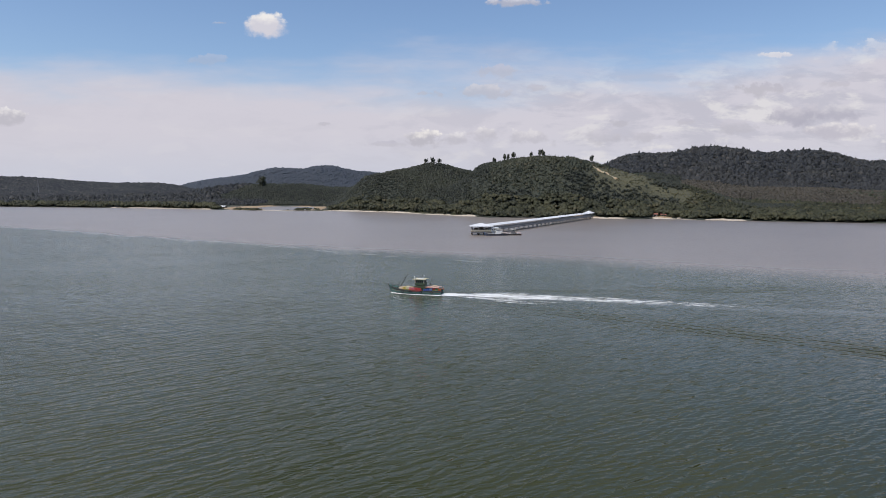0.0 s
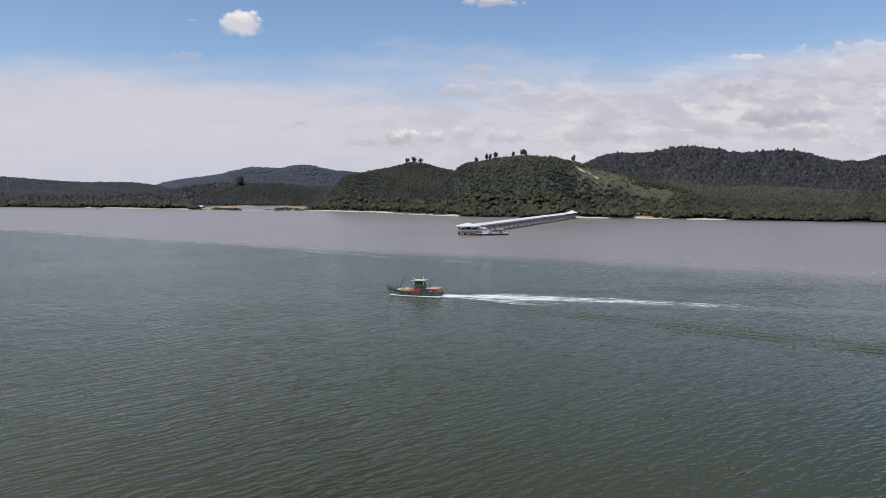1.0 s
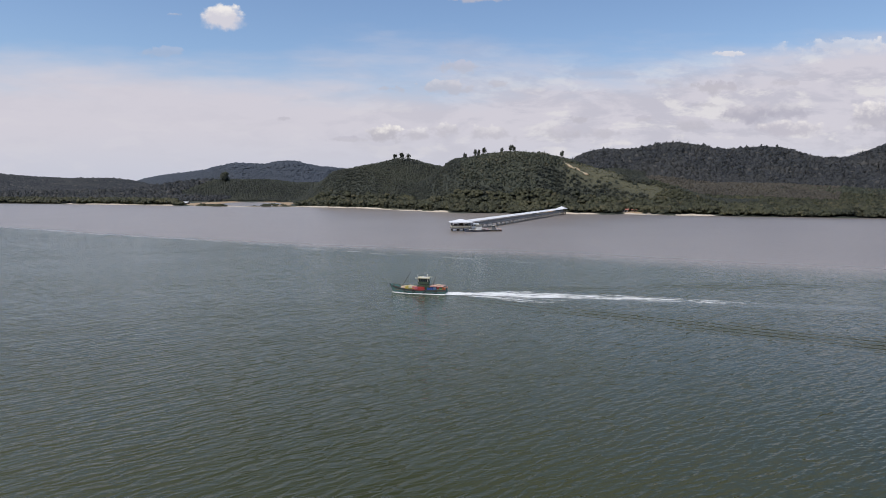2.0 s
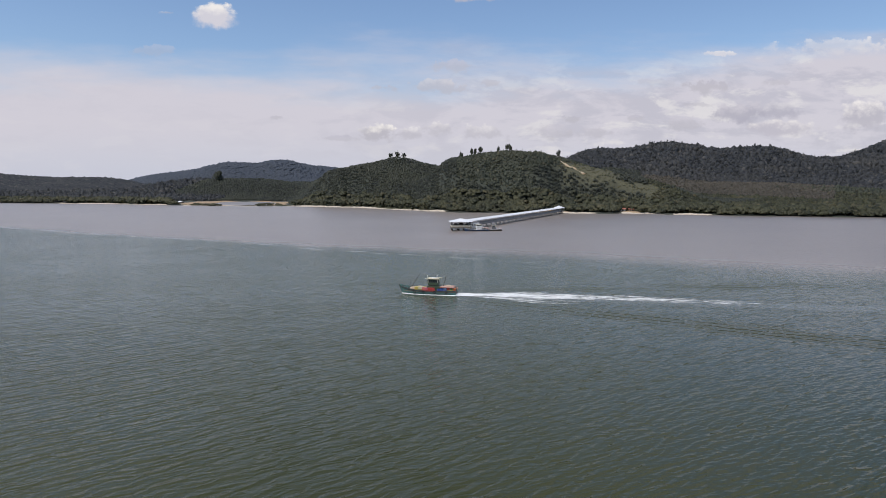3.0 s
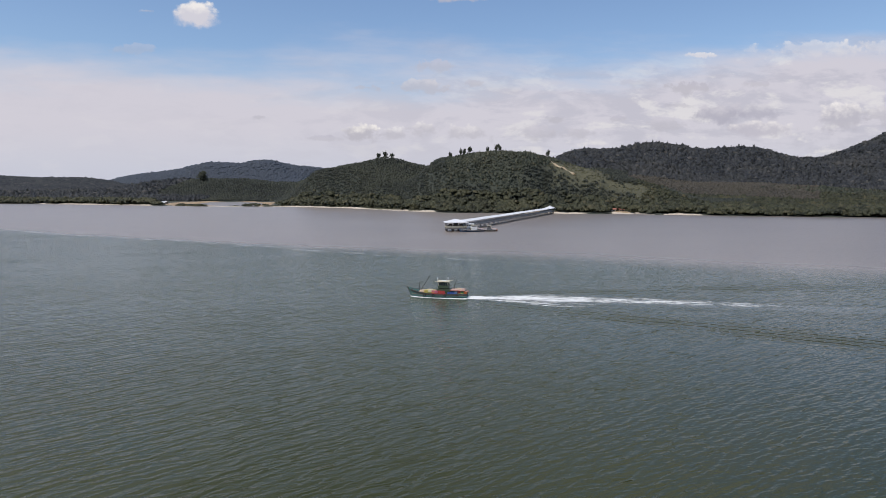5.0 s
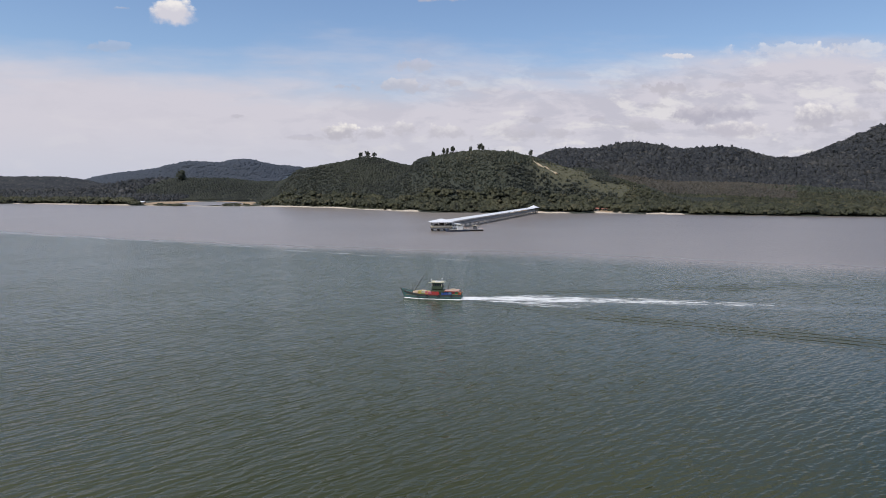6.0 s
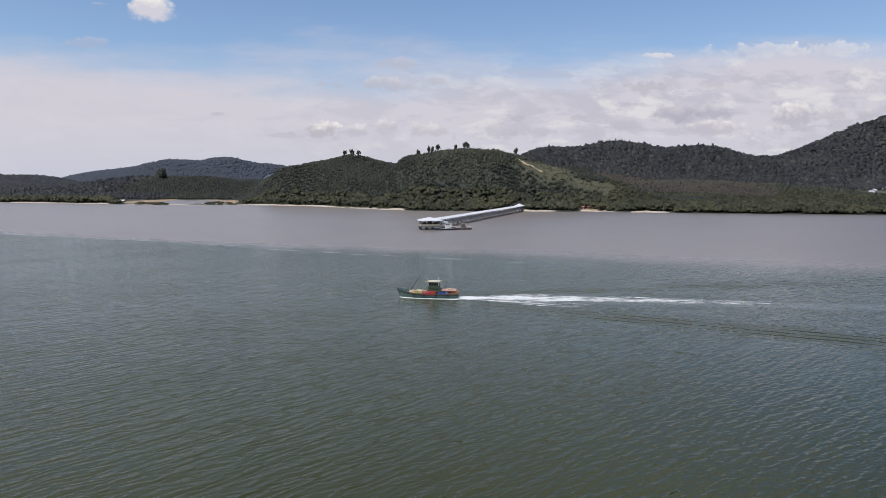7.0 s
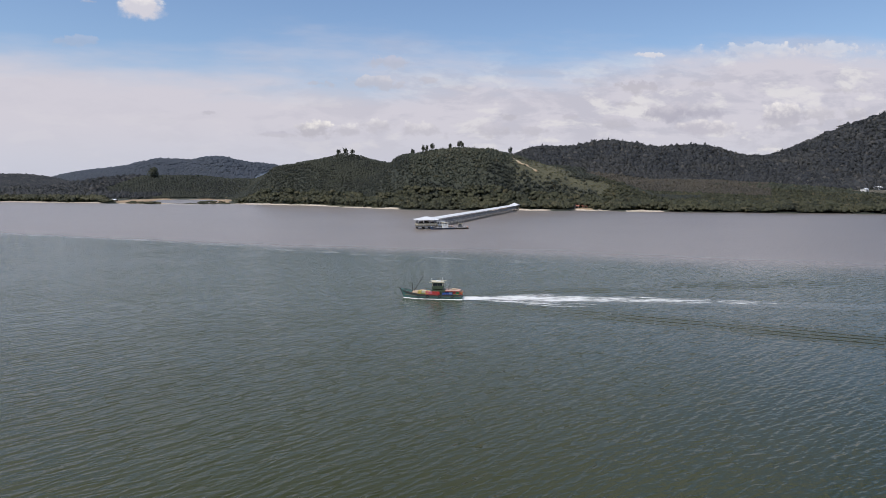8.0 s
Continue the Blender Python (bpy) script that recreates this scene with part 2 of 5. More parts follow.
def water_material():
    """Murky sea: green offshore, silty brown towards land past a torn front; ripples, the boat's diverging waves and its slick."""
    mat, n, bsdf = material("sea_water")
    place = n.add("ShaderNodeNewGeometry").outputs["Position"]
    x, y, z = n.split(place)
    far = n.noise(place, 0.012, 4, 0.6)
    near = n.noise(place, 0.09, 3, 0.6)
    # distance past the silt front
    front = n.math("MULTIPLY", n.math("ADD", n.math("SUBTRACT", y, 285.0), n.math("MULTIPLY", x, 0.70)), 0.82)
    front = n.math("ADD", front, n.math("MULTIPLY", n.math("SUBTRACT", far, 0.5), 34.0))
    front = n.math("ADD", front, n.math("MULTIPLY", n.math("SUBTRACT", near, 0.5), 5.0))
    silt = n.ramp(front, -2.0, n.ramp(x, -150.0, 150.0, 12.0, 62.0))
    green = n.mix(n.ramp(far, 0.35, 0.7), (0.030, 0.033, 0.008), (0.036, 0.039, 0.010))
    # uneven brightness across x offset in the colour: lighter left, darker right
    x_tone = n.ramp(n.math("ADD", x, n.math("MULTIPLY", n.math("SUBTRACT", far, 0.5), 60.0)), -60.0, 50.0)
    green = n.mix(x_tone, n.mix(1.0, green, (1.2, 1.22, 1.4), "MULTIPLY"), n.mix(1.0, green, (0.82, 0.88, 0.45), "MULTIPLY"))
    # paler with distance: missing sky reflection is painted into the water colour
    green = n.mix(n.ramp(y, 60.0, 270.0), green, (0.110, 0.129, 0.100))
    brown = n.mix(n.ramp(far, 0.3, 0.7), (0.250, 0.214, 0.192), (0.276, 0.238, 0.214))
    brown = n.mix(n.ramp(x, 20.0, 330.0, 0.0, 1.0), brown, n.mix(1.0, brown, (0.74, 0.72, 0.72), "MULTIPLY"))
    col = n.mix(silt, green, brown)
    line = n.math("MULTIPLY", n.ramp(n.math("ABSOLUTE", n.math("SUBTRACT", front, 2.0)), 0.4, 3.2, 1.0, 0.0),
                  n.ramp(n.noise(place, 0.05, 4, 0.7), 0.42, 0.62))
    line = n.math("MULTIPLY", line, n.ramp(x, -20.0, 80.0, 0.75, 0.05))
    col = n.mix(line, col, (0.42, 0.42, 0.42))
    # the wake's own axes: along aft of the stern, and across
    ca, sa = math.cos(radians(WAKE_TURN)), math.sin(radians(WAKE_TURN))
    rx, ry = n.math("SUBTRACT", x, WAKE_AT.x), n.math("SUBTRACT", y, WAKE_AT.y)
    aft = n.math("ADD", n.math("MULTIPLY", rx, ca), n.math("MULTIPLY", ry, sa))
    side = n.math("SUBTRACT", n.math("MULTIPLY", ry, ca), n.math("MULTIPLY", rx, sa))
    slick = n.math("ADD", n.math("ABSOLUTE", side), n.math("MULTIPLY", n.math("SUBTRACT", near, 0.5), 5.0))
    slick = n.math("MULTIPLY", n.ramp(slick, 2.0, 5.5, 1.0, 0.0), n.ramp(aft, 8.0, 40.0))
    slick = n.math("MULTIPLY", slick, n.ramp(aft, 120.0, 260.0, 1.0, 0.0))
    col = n.mix(n.math("MULTIPLY", slick, 0.42), col, (0.17, 0.19, 0.185))
    n.put(bsdf.inputs["Base Color"], col)
    bsdf.inputs["IOR"].default_value = 1.33
    n.put(bsdf.inputs["Roughness"], n.math("ADD", 0.09, n.math("MULTIPLY", silt, 0.19)))
    # wind ripples: wandering trains of crests, strong in places and weak in others
    wander = n.noise(place, 0.10, 2, 0.5)
    patchy = n.noise(place, 0.22, 3, 0.6)
    height = None
    for k, (heading, length, rise, bend) in enumerate(((40, 1.35, 0.026, 8.0), (29, 2.0, 0.026, 6.0), (48, 3.0, 0.028, 5.0), (20, 0.90, 0.011, 9.0),
                                                       (33, 5.0, 0.022, 4.0))):
        c, q = math.cos(radians(heading)), math.sin(radians(heading))
        across = n.math("SUBTRACT", n.math("MULTIPLY", y, c), n.math("MULTIPLY", x, q))
        along = n.math("ADD", n.math("MULTIPLY", x, c), n.math("MULTIPLY", y, q))
        jog = n.noise(n.join(n.math("MULTIPLY", along, 0.42 / length), n.math("MULTIPLY", across, 0.55 / length), 7.0 * k), 1.0, 2, 0.5)
        phase = n.math("ADD", n.math("MULTIPLY", across, 6.2832 / length), n.math("ADD", n.math("MULTIPLY", wander, bend), n.math("MULTIPLY", jog, 11.0)))
        crest = n.math("MULTIPLY", n.math("SINE", n.math("ADD", phase, n.math("MULTIPLY", n.math("SINE", phase), SKEW))), -1.0)
        train = n.math("MULTIPLY", crest, n.math("MULTIPLY", n.ramp(n.math("ADD", jog, n.math("MULTIPLY", patchy, 0.6)), 0.55, 1.05, 0.35, 1.4), rise))
        height = train if height is None else n.math("ADD", height, train)
    rip = n.noise(n.turn(place, -30, (1.6, 4.2, 1)), 1.0, 2, 0.55)
    height = n.math("ADD", height, n.math("MULTIPLY", rip, 0.05))
    gust = n.ramp(n.noise(n.turn(place, -20, (0.5, 1.4, 1)), 0.02, 3, 0.6), 0.3, 0.7, 0.8, 1.2)
    height = n.math("MULTIPLY", n.math("MULTIPLY", height, gust), RIPPLE)
    # longer, steeper chop offshore towards the silt front
    broad = n.noise(n.turn(place, -18, (0.30, 0.42, 1)), 1.0, 2.0, 0.55, warp=0.3)
    height = n.math("ADD", height, n.math("MULTIPLY", broad, n.math("MULTIPLY", n.ramp(y, 80.0, 200.0, 0.0, 0.24), n.ramp(silt, 0.0, 1.0, 1.0, 0.25))))
    # diverging waves on both sides
    waves = None
    drift = n.noise(n.turn(place, 36, (0.5, 1.0, 1)), 0.075, 3, 0.55)
    for sign, slope, amp in ((1, 0.340, 0.09), (-1, 0.365, 0.10)):
        s = n.math("ADD", aft, 17.0)
        off = n.math("SUBTRACT", n.math("MULTIPLY", side, sign), n.math("MULTIPLY", s, slope))
        off = n.math("ADD", off, n.math("MULTIPLY", n.math("SUBTRACT", far, 0.5), 9.0))
        off = n.math("ADD", off, n.math("MULTIPLY", n.math("SUBTRACT", drift, 0.5), 2.6))
        wide = n.math("ADD", 2.0, n.math("MULTIPLY", s, 0.050))
        q = n.math("DIVIDE", off, wide)
        bell = n.math("EXPONENT", n.math("MULTIPLY", n.math("MULTIPLY", q, q), -0.7))
        w = n.math("MULTIPLY", n.math("SINE", n.math("MULTIPLY", off, 1.75)), bell)
        w = n.math("MULTIPLY", w, n.math("MULTIPLY", n.ramp(s, 6.0, 26.0), n.ramp(s, 110.0, 240.0, amp, amp * 0.35)))
        w = n.math("MULTIPLY", w, n.ramp(drift, 0.34, 0.62, 0.5, 1.2))
        waves = w if waves is None else n.math("ADD", waves, w)
    height = n.math("ADD", height, waves)
    b = n.add("ShaderNodeBump")
    b.inputs["Strength"].default_value, b.inputs["Distance"].default_value = 1.0, 1.0
    n.put(b.inputs["Height"], height)
    n.put(bsdf.inputs["Normal"], b.outputs[0])
    return mat


def foam_material():
    mat, n, bsdf = material("churned_foam")
    at = n.add("ShaderNodeTexCoord").outputs["Object"]
    lx, ly, lz = n.split(at)
    edge = n.add("ShaderNodeAttribute", attribute_name="tint").outputs["Fac"]
    strings = n.noise(n.turn(at, 0, (0.12, 0.75, 1)), 1.0, 4, 0.6, warp=0.3)
    froth = n.noise(n.turn(at, 0, (0.5, 1.0, 1)), 1.3, 3, 0.65)
    k = n.math("ADD", n.math("MULTIPLY", strings, 0.75), n.math("MULTIPLY", froth, 0.35))
    k = n.ramp(n.math("SUBTRACT", n.math("ADD", k, edge), 1.0), -0.06, 0.20)
    n.put(bsdf.inputs["Base Color"], n.mix(froth, (0.70, 0.72, 0.72), (0.88, 0.88, 0.87)))
    bsdf.inputs["Roughness"].default_value = 0.8
    n.put(bsdf.inputs["Alpha"], k)
    b = n.add("ShaderNodeBump")
    b.inputs["Strength"].default_value, b.inputs["Distance"].default_value = 0.8, 0.25
    n.put(b.inputs["Height"], k)
    n.put(bsdf.inputs["Normal"], b.outputs[0])
    return mat


def ground_material():
    """Land: leaf litter and grass, with bare pale sand where the cover attribute says so."""
    mat, n, bsdf = material("land_cover")
    place = n.add("ShaderNodeNewGeometry").outputs["Position"]
    sand = n.add("ShaderNodeAttribute", attribute_name="sand").outputs["Fac"]
    earth = n.add("ShaderNodeAttribute", attribute_name="earth").outputs["Fac"]
    field = n.add("ShaderNodeAttribute", attribute_name="meadow").outputs["Fac"]
    a, b = n.noise(place, 0.02, 4, 0.6), n.noise(place, 0.3, 4, 0.65)
    grass = n.mix(n.ramp(b, 0.3, 0.7), (0.034, 0.040, 0.030), (0.050, 0.055, 0.039))
    # past y = 3600 the ground takes a painted blue haze tint
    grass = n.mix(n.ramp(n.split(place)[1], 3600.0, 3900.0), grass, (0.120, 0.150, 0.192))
    grass = n.mix(n.math("MULTIPLY", field, n.ramp(b, 0.25, 0.6, 0.5, 1.0)), grass, (0.098, 0.092, 0.051))
    grass = n.mix(n.ramp(a, 0.45, 0.7, 0, 0.4), grass, (0.050, 0.052, 0.034))
    beach = n.mix(n.ramp(b, 0.35, 0.7), (0.50, 0.42, 0.33), (0.66, 0.58, 0.48))
    soil = n.mix(n.ramp(b, 0.35, 0.7), (0.30, 0.20, 0.12), (0.42, 0.32, 0.20))
    col = n.mix(n.ramp(n.math("ADD", earth, n.math("MULTIPLY", n.math("SUBTRACT", b, 0.5), 0.6)), 0.35, 0.65), grass, soil)
    col = n.mix(n.ramp(n.math("ADD", sand, n.math("MULTIPLY", n.math("SUBTRACT", b, 0.5), 0.6)), 0.35, 0.65), col, beach)
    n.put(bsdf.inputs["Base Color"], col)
    bsdf.inputs["Roughness"].default_value = 0.9
    bm = n.add("ShaderNodeBump")
    bm.inputs["Distance"].default_value = 0.5
    n.put(bm.inputs["Height"], b)
    n.put(bsdf.inputs["Normal"], bm.outputs[0])
    return mat


SEA, FOAM, LAND = water_material(), foam_material(), ground_material()
# FOREST, RIDGEWOOD and PALM have blue-grey distance haze mixed into their leaf colours
FOREST = foliage("mixed_forest_leaves", (0.066, 0.080, 0.062), (0.138, 0.151, 0.106), (0.146, 0.151, 0.104), 0.012, (0.20, 0.18, 0.12))
RIDGEWOOD = foliage("ridge_rainforest_leaves", (0.044, 0.050, 0.060), (0.100, 0.104, 0.110), (0.108, 0.108, 0.108), 0.006, (0.17, 0.16, 0.15))
DRYWOOD = foliage("dry_scrub_twigs", (0.105, 0.094, 0.080), (0.172, 0.153, 0.125), (0.180, 0.158, 0.126), 0.012)
# aerial haze is painted in: leaves lifted to an even pale blue
HAZED_FARWOOD = foliage("hazed_far_hill_leaves", (0.118, 0.142, 0.185), (0.134, 0.156, 0.198), (0.134, 0.158, 0.196), 0.004)
PALM = foliage("oil_palm_fronds", (0.052, 0.061, 0.057), (0.116, 0.126, 0.102), (0.122, 0.130, 0.098), 0.010)
SHORE = foliage("shore_tree_leaves", (0.056, 0.062, 0.040), (0.116, 0.120, 0.066), (0.146, 0.140, 0.074), 0.030, (0.165, 0.145, 0.082))
SCRUB = foliage("grassy_scrub_leaves", (0.170, 0.168, 0.095), (0.235, 0.225, 0.125), (0.25, 0.23, 0.13), 0.02)
BARK = painted("tree_bark", (0.16, 0.12, 0.085), 0.85, dirt=0.5)


# ---- making things ----
def mesh_of(name, bm, mat, smooth=False):
    data = bpy.data.meshes.new(name)
    bm.normal_update()
    bm.to_mesh(data)
    bm.free()
    if smooth:
        for p in data.polygons:
            p.use_smooth = True
    if mat:
        data.materials.append(mat)
    return data


def thing(name, at, label, category, group="", kind="", turn=0.0):
    ob = new(name)
    ob.empty_display_size = 0.5
    ob.matrix_world = pose(*at, 0, 0, turn)
    return tagged(ob, label, category, group, kind)


def part(name, bm, mat, parent, label="", smooth=False, at=None):
    ob = new(name, mesh_of(name, bm, mat, smooth))
    ob.parent = parent
    if at is not None:
        ob.matrix_basis = at
    return tagged(ob, label)


def part_copy(ob, at, parent=None):
    """Another piece on the same mesh."""
    c = new(ob.name.split(".")[0], ob.data)
    c.parent = parent or ob.parent
    c.matrix_basis = at
    if "label" in ob:
        c["label"] = ob["label"]
    return c


def add_box(bm, size, m=Matrix(), bevel=0.0):
    made = bmesh.ops.create_cube(bm, size=1.0, matrix=m @ Matrix.Diagonal((*size, 1)))
    if bevel:
        edges = {e for v in made["verts"] for e in v.link_edges}
        bmesh.ops.bevel(bm, geom=list(edges), offset=bevel, segments=2, affect="EDGES")
    return bm


def box(size, at=(0, 0, 0), bevel=0.02, turn=(0, 0, 0)):
    return add_box(bmesh.new(), size, pose(*at, *turn), bevel)


def tube(a, b, r1, r2=None, sides=8):
    bm = bmesh.new()
    a, b = Vector(a), Vector(b)
    m = Matrix.Translation((a + b) / 2) @ (b - a).to_track_quat("Z", "Y").to_matrix().to_4x4()
    bmesh.ops.create_cone(bm, cap_ends=True, segments=sides, radius1=r1, radius2=r1 if r2 is None else r2, depth=(b - a).length, matrix=m)
    return bm


def merge(*parts):
    out = bmesh.new()
    for b in parts:
        tmp = bpy.data.meshes.new("tmp")
        b.to_mesh(tmp)
        b.free()
        out.from_mesh(tmp)
        bpy.data.meshes.remove(tmp)
    return out


def skin(rings, close_ring=False, caps=False):
    """A surface through rows of points."""
    bm = bmesh.new()
    rows = [[bm.verts.new(p) for p in ring] for ring in rings]
    n = len(rows[0])
    for r, s in zip(rows, rows[1:]):
        for i in range(n if close_ring else n - 1):
            j = (i + 1) % n
            try:
                bm.faces.new((r[i], r[j], s[j], s[i]))
            except ValueError:
                pass
    if caps:
        for r in (rows[0][::-1], rows[-1]):
            bm.faces.new(r)
    bmesh.ops.remove_doubles(bm, verts=bm.verts, dist=1e-4)
    bmesh.ops.recalc_face_normals(bm, faces=bm.faces)
    return bm


def big_mesh(name, verts, tris, mat, tints=None, normals=None):
    data = bpy.data.meshes.new(name)
    data.vertices.add(len(verts))
    data.vertices.foreach_set("co", np.ascontiguousarray(verts, np.float32).ravel())
    data.loops.add(tris.size)
    data.loops.foreach_set("vertex_index", np.ascontiguousarray(tris, np.int32).ravel())
    data.polygons.add(len(tris))
    data.polygons.foreach_set("loop_start", np.arange(0, tris.size, tris.shape[1], dtype=np.int32))
    data.update(calc_edges=True)
    if tints is not None:
        data.attributes.new("tint", "FLOAT", "POINT").data.foreach_set("value", np.ascontiguousarray(tints, np.float32))
    if normals is not None:
        data.attributes.new("crown_normal", "FLOAT_VECTOR", "POINT").data.foreach_set("vector", np.ascontiguousarray(normals, np.float32).ravel())
    data.materials.append(mat)
    return data


def crown_normals(v):
    """Directions out of the crown's core, with a little scatter of their own."""
    n = v - (0, 0, 0.30)
    n = n / np.maximum(np.linalg.norm(n, axis=1, keepdims=True), 1e-6)
    n = n + (0, 0, 0.25)
    return n / np.linalg.norm(n, axis=1, keepdims=True)


def scatter(shapes, xyz, size, tall, rng):
    """Joins many copies of a few shapes into one set of arrays."""
    which = rng.integers(0, len(shapes), len(xyz))
    V, T, C, M, base = [], [], [], [], 0
    for k, (v, t, w) in enumerate(shapes):
        sel = np.nonzero(which == k)[0]
        if not len(sel):
            continue
        a = rng.uniform(0, 2 * np.pi, len(sel))
        c, s = np.cos(a), np.sin(a)
        p = np.empty((len(sel), len(v), 3))
        p[:, :, 0] = v[None, :, 0] * c[:, None] - v[None, :, 1] * s[:, None]
        p[:, :, 1] = v[None, :, 0] * s[:, None] + v[None, :, 1] * c[:, None]
        p[:, :, 2] = v[None, :, 2]
        p[:, :, :2] *= size[sel][:, None, None]
        p[:, :, 2] *= tall[sel][:, None]
        p += xyz[sel][:, None, :]
        V.append(p.reshape(-1, 3))
        q = np.empty_like(p)
        q[:, :, 0] = w[None, :, 0] * c[:, None] - w[None, :, 1] * s[:, None]
        q[:, :, 1] = w[None, :, 0] * s[:, None] + w[None, :, 1] * c[:, None]
        q[:, :, 2] = w[None, :, 2]
        M.append(q.reshape(-1, 3))
        T.append((t[None] + (base + np.arange(len(sel)) * len(v))[:, None, None]).reshape(-1, 3))
        C.append(np.repeat(rng.uniform(0, 1, len(sel)), len(v)))
        base += len(sel) * len(v)
    return np.concatenate(V), np.concatenate(T), np.concatenate(C), np.concatenate(M)


OCTA_V = np.array([(1, 0, 0), (-1, 0, 0), (0, 1, 0), (0, -1, 0), (0, 0, 1), (0, 0, -1)], float)
OCTA_T = np.array([(0, 2, 4), (2, 1, 4), (1, 3, 4), (3, 0, 4), (2, 0, 5), (1, 2, 5), (3, 1, 5), (0, 3, 5)])


def unit_rows(v):
    return v / np.maximum(np.linalg.norm(v, axis=-1, keepdims=True), 1e-6)


def dome_arrays():
    """A rounded lump of fifteen faces, open below."""
    v, t = [(0, 0, 1)], []
    for k in range(5):
        a = 6.2832 * k / 5
        v.append((0.80 * math.cos(a), 0.80 * math.sin(a), 0.62))
    for k in range(5):
        a = 6.2832 * (k + 0.5) / 5
        v.append((math.cos(a), math.sin(a), -0.25))
    for k in range(5):
        j = (k + 1) % 5
        t += [(0, 1 + k, 1 + j), (1 + k, 6 + k, 1 + j), (1 + j, 6 + k, 6 + j)]
    return np.array(v, float), np.array(t)


def lobed_shape(rng, lobes=3, sprays=8, spread=0.26, leaf=0.09, lump=0.30):
    """A crown of uneven leafy lobes with sprays standing out; about unit width and unit height, its foot at 0."""
    V, T, W, o = [], [], [], 0
    dome_v, dome_t = dome_arrays()
    for k in range(lobes):
        a = 6.283 * k / max(1, lobes - 1) + rng.uniform(-0.6, 0.6)
        out = 0.10 if k == 0 else spread * rng.uniform(0.7, 1.15)
        c = np.array([math.cos(a) * out, math.sin(a) * out, rng.uniform(0.42, 0.56) if k == 0 else rng.uniform(0.34, 0.60)])
        turn = rng.uniform(0, 6.283)
        v = dome_v * (lump * rng.uniform(0.80, 1.20, (len(dome_v), 1)) * rng.uniform(0.85, 1.15))
        v = np.stack([v[:, 0] * math.cos(turn) - v[:, 1] * math.sin(turn), v[:, 0] * math.sin(turn) + v[:, 1] * math.cos(turn), v[:, 2]], -1)
        V.append(v + c)
        T.append(dome_t + o)
        W.append(0.75 * unit_rows(v) + 0.40 * unit_rows(v + c - (0, 0, 0.30)) + (0, 0, 0.25))
        o += len(dome_v)
    for k in range(sprays):
        w = rng.normal(0, 1, 3)
        w[2] = abs(w[2]) * 0.8
        w /= np.linalg.norm(w)
        c = w * rng.uniform(0.38, 0.50) * (1, 1, 0.85) + (0, 0, 0.42)
        u, t = rng.normal(0, leaf, 3), rng.normal(0, leaf, 3)
        V.append(np.array([c - u, c + t, c + u]))
        T.append(np.array([(o, o + 1, o + 2)]))
        W.append(np.array([w + (0, 0, 0.3) + rng.normal(0, 0.45, 3)] * 3))
        o += 3
    V = np.concatenate(V)
    V[:, 2] = np.maximum(V[:, 2], 0.0)
    return V, np.concatenate(T), unit_rows(np.concatenate(W))


def tuft_shape(rng):
    """A crown seen from very far: an uneven eight-sided lump."""
    v = OCTA_V * rng.uniform(0.38, 0.60, (6, 1)) * (1.1, 1.1, 0.8) + (0, 0, 0.5)
    return v, OCTA_T, unit_rows(crown_normals(v) + (0, 0, 0.6))


def leafy_shape(rng, leaves=60, low=0.2):
    """A nearer crown of many small leaf sprays round a few boughs, with gaps."""
    boughs = [(rng.normal(0, 0.26), rng.normal(0, 0.26), rng.uniform(low + 0.1, 0.85)) for _ in range(9)]
    V, T = [], []
    for k in range(leaves):
        bx, by, bz = boughs[k % 9]
        c = np.array([bx, by, bz]) + rng.normal(0, 0.115, 3)
        u, w = rng.normal(0, 1, 3), rng.normal(0, 1, 3)
        u, w = u / np.linalg.norm(u), w / np.linalg.norm(w)
        s = rng.uniform(0.08, 0.16)
        o = len(V)
        V += [c - u * s, c + w * s, c + u * s, c - w * s + u * 0.03]
        T += [(o, o + 1, o + 2), (o, o + 2, o + 3)]
    V = np.array(V)
    return V, np.array(T), crown_normals(V)


def palm_shape(rng, fronds=10):
    """An oil palm: two whorls of arching fronds over a short stem, about unit width and unit height."""
    V, T, W = [], [], []
    for k in range(fronds):
        a = 6.283 * k / fronds * 2 + rng.uniform(-0.3, 0.3)
        upper = k >= fronds // 2
        ln = rng.uniform(0.30, 0.42) if upper else rng.uniform(0.46, 0.58)
        way = np.array([math.cos(a), math.sin(a), 0])
        side = np.array([-math.sin(a), math.cos(a), 0]) * rng.uniform(0.11, 0.15)
        top = rng.uniform(0.85, 1.05) if upper else rng.uniform(0.62, 0.80)
        o = len(V)
        V += [np.array([0, 0, 0.5]), way * ln * 0.55 + side + (0, 0, top), way * ln * 0.55 - side + (0, 0, top), way * ln + (0, 0, top - rng.uniform(0.25, 0.5))]
        T += [(o, o + 1, o + 2), (o + 1, o + 3, o + 2)]
        W += [way * 0.2 + (0, 0, 1.0), way * 0.35 + side * 2 + (0, 0, 1.0), way * 0.35 - side * 2 + (0, 0, 1.0), way * 0.9 + (0, 0, 0.5)]
    o = len(V)
    V += [np.array(p) for p in ((0.05, 0, -0.2), (-0.03, 0.05, -0.2), (-0.03, -0.05, -0.2), (0, 0, 0.6))]
    T += [(o, o + 1, o + 3), (o + 1, o + 2, o + 3), (o + 2, o, o + 3)]
    W += [np.array((1.0, 0, 0.3)), np.array((-0.5, 0.8, 0.3)), np.array((-0.5, -0.8, 0.3)), np.array((0, 0, 1.0))]
    return np.array(V), np.array(T), unit_rows(np.array(W))


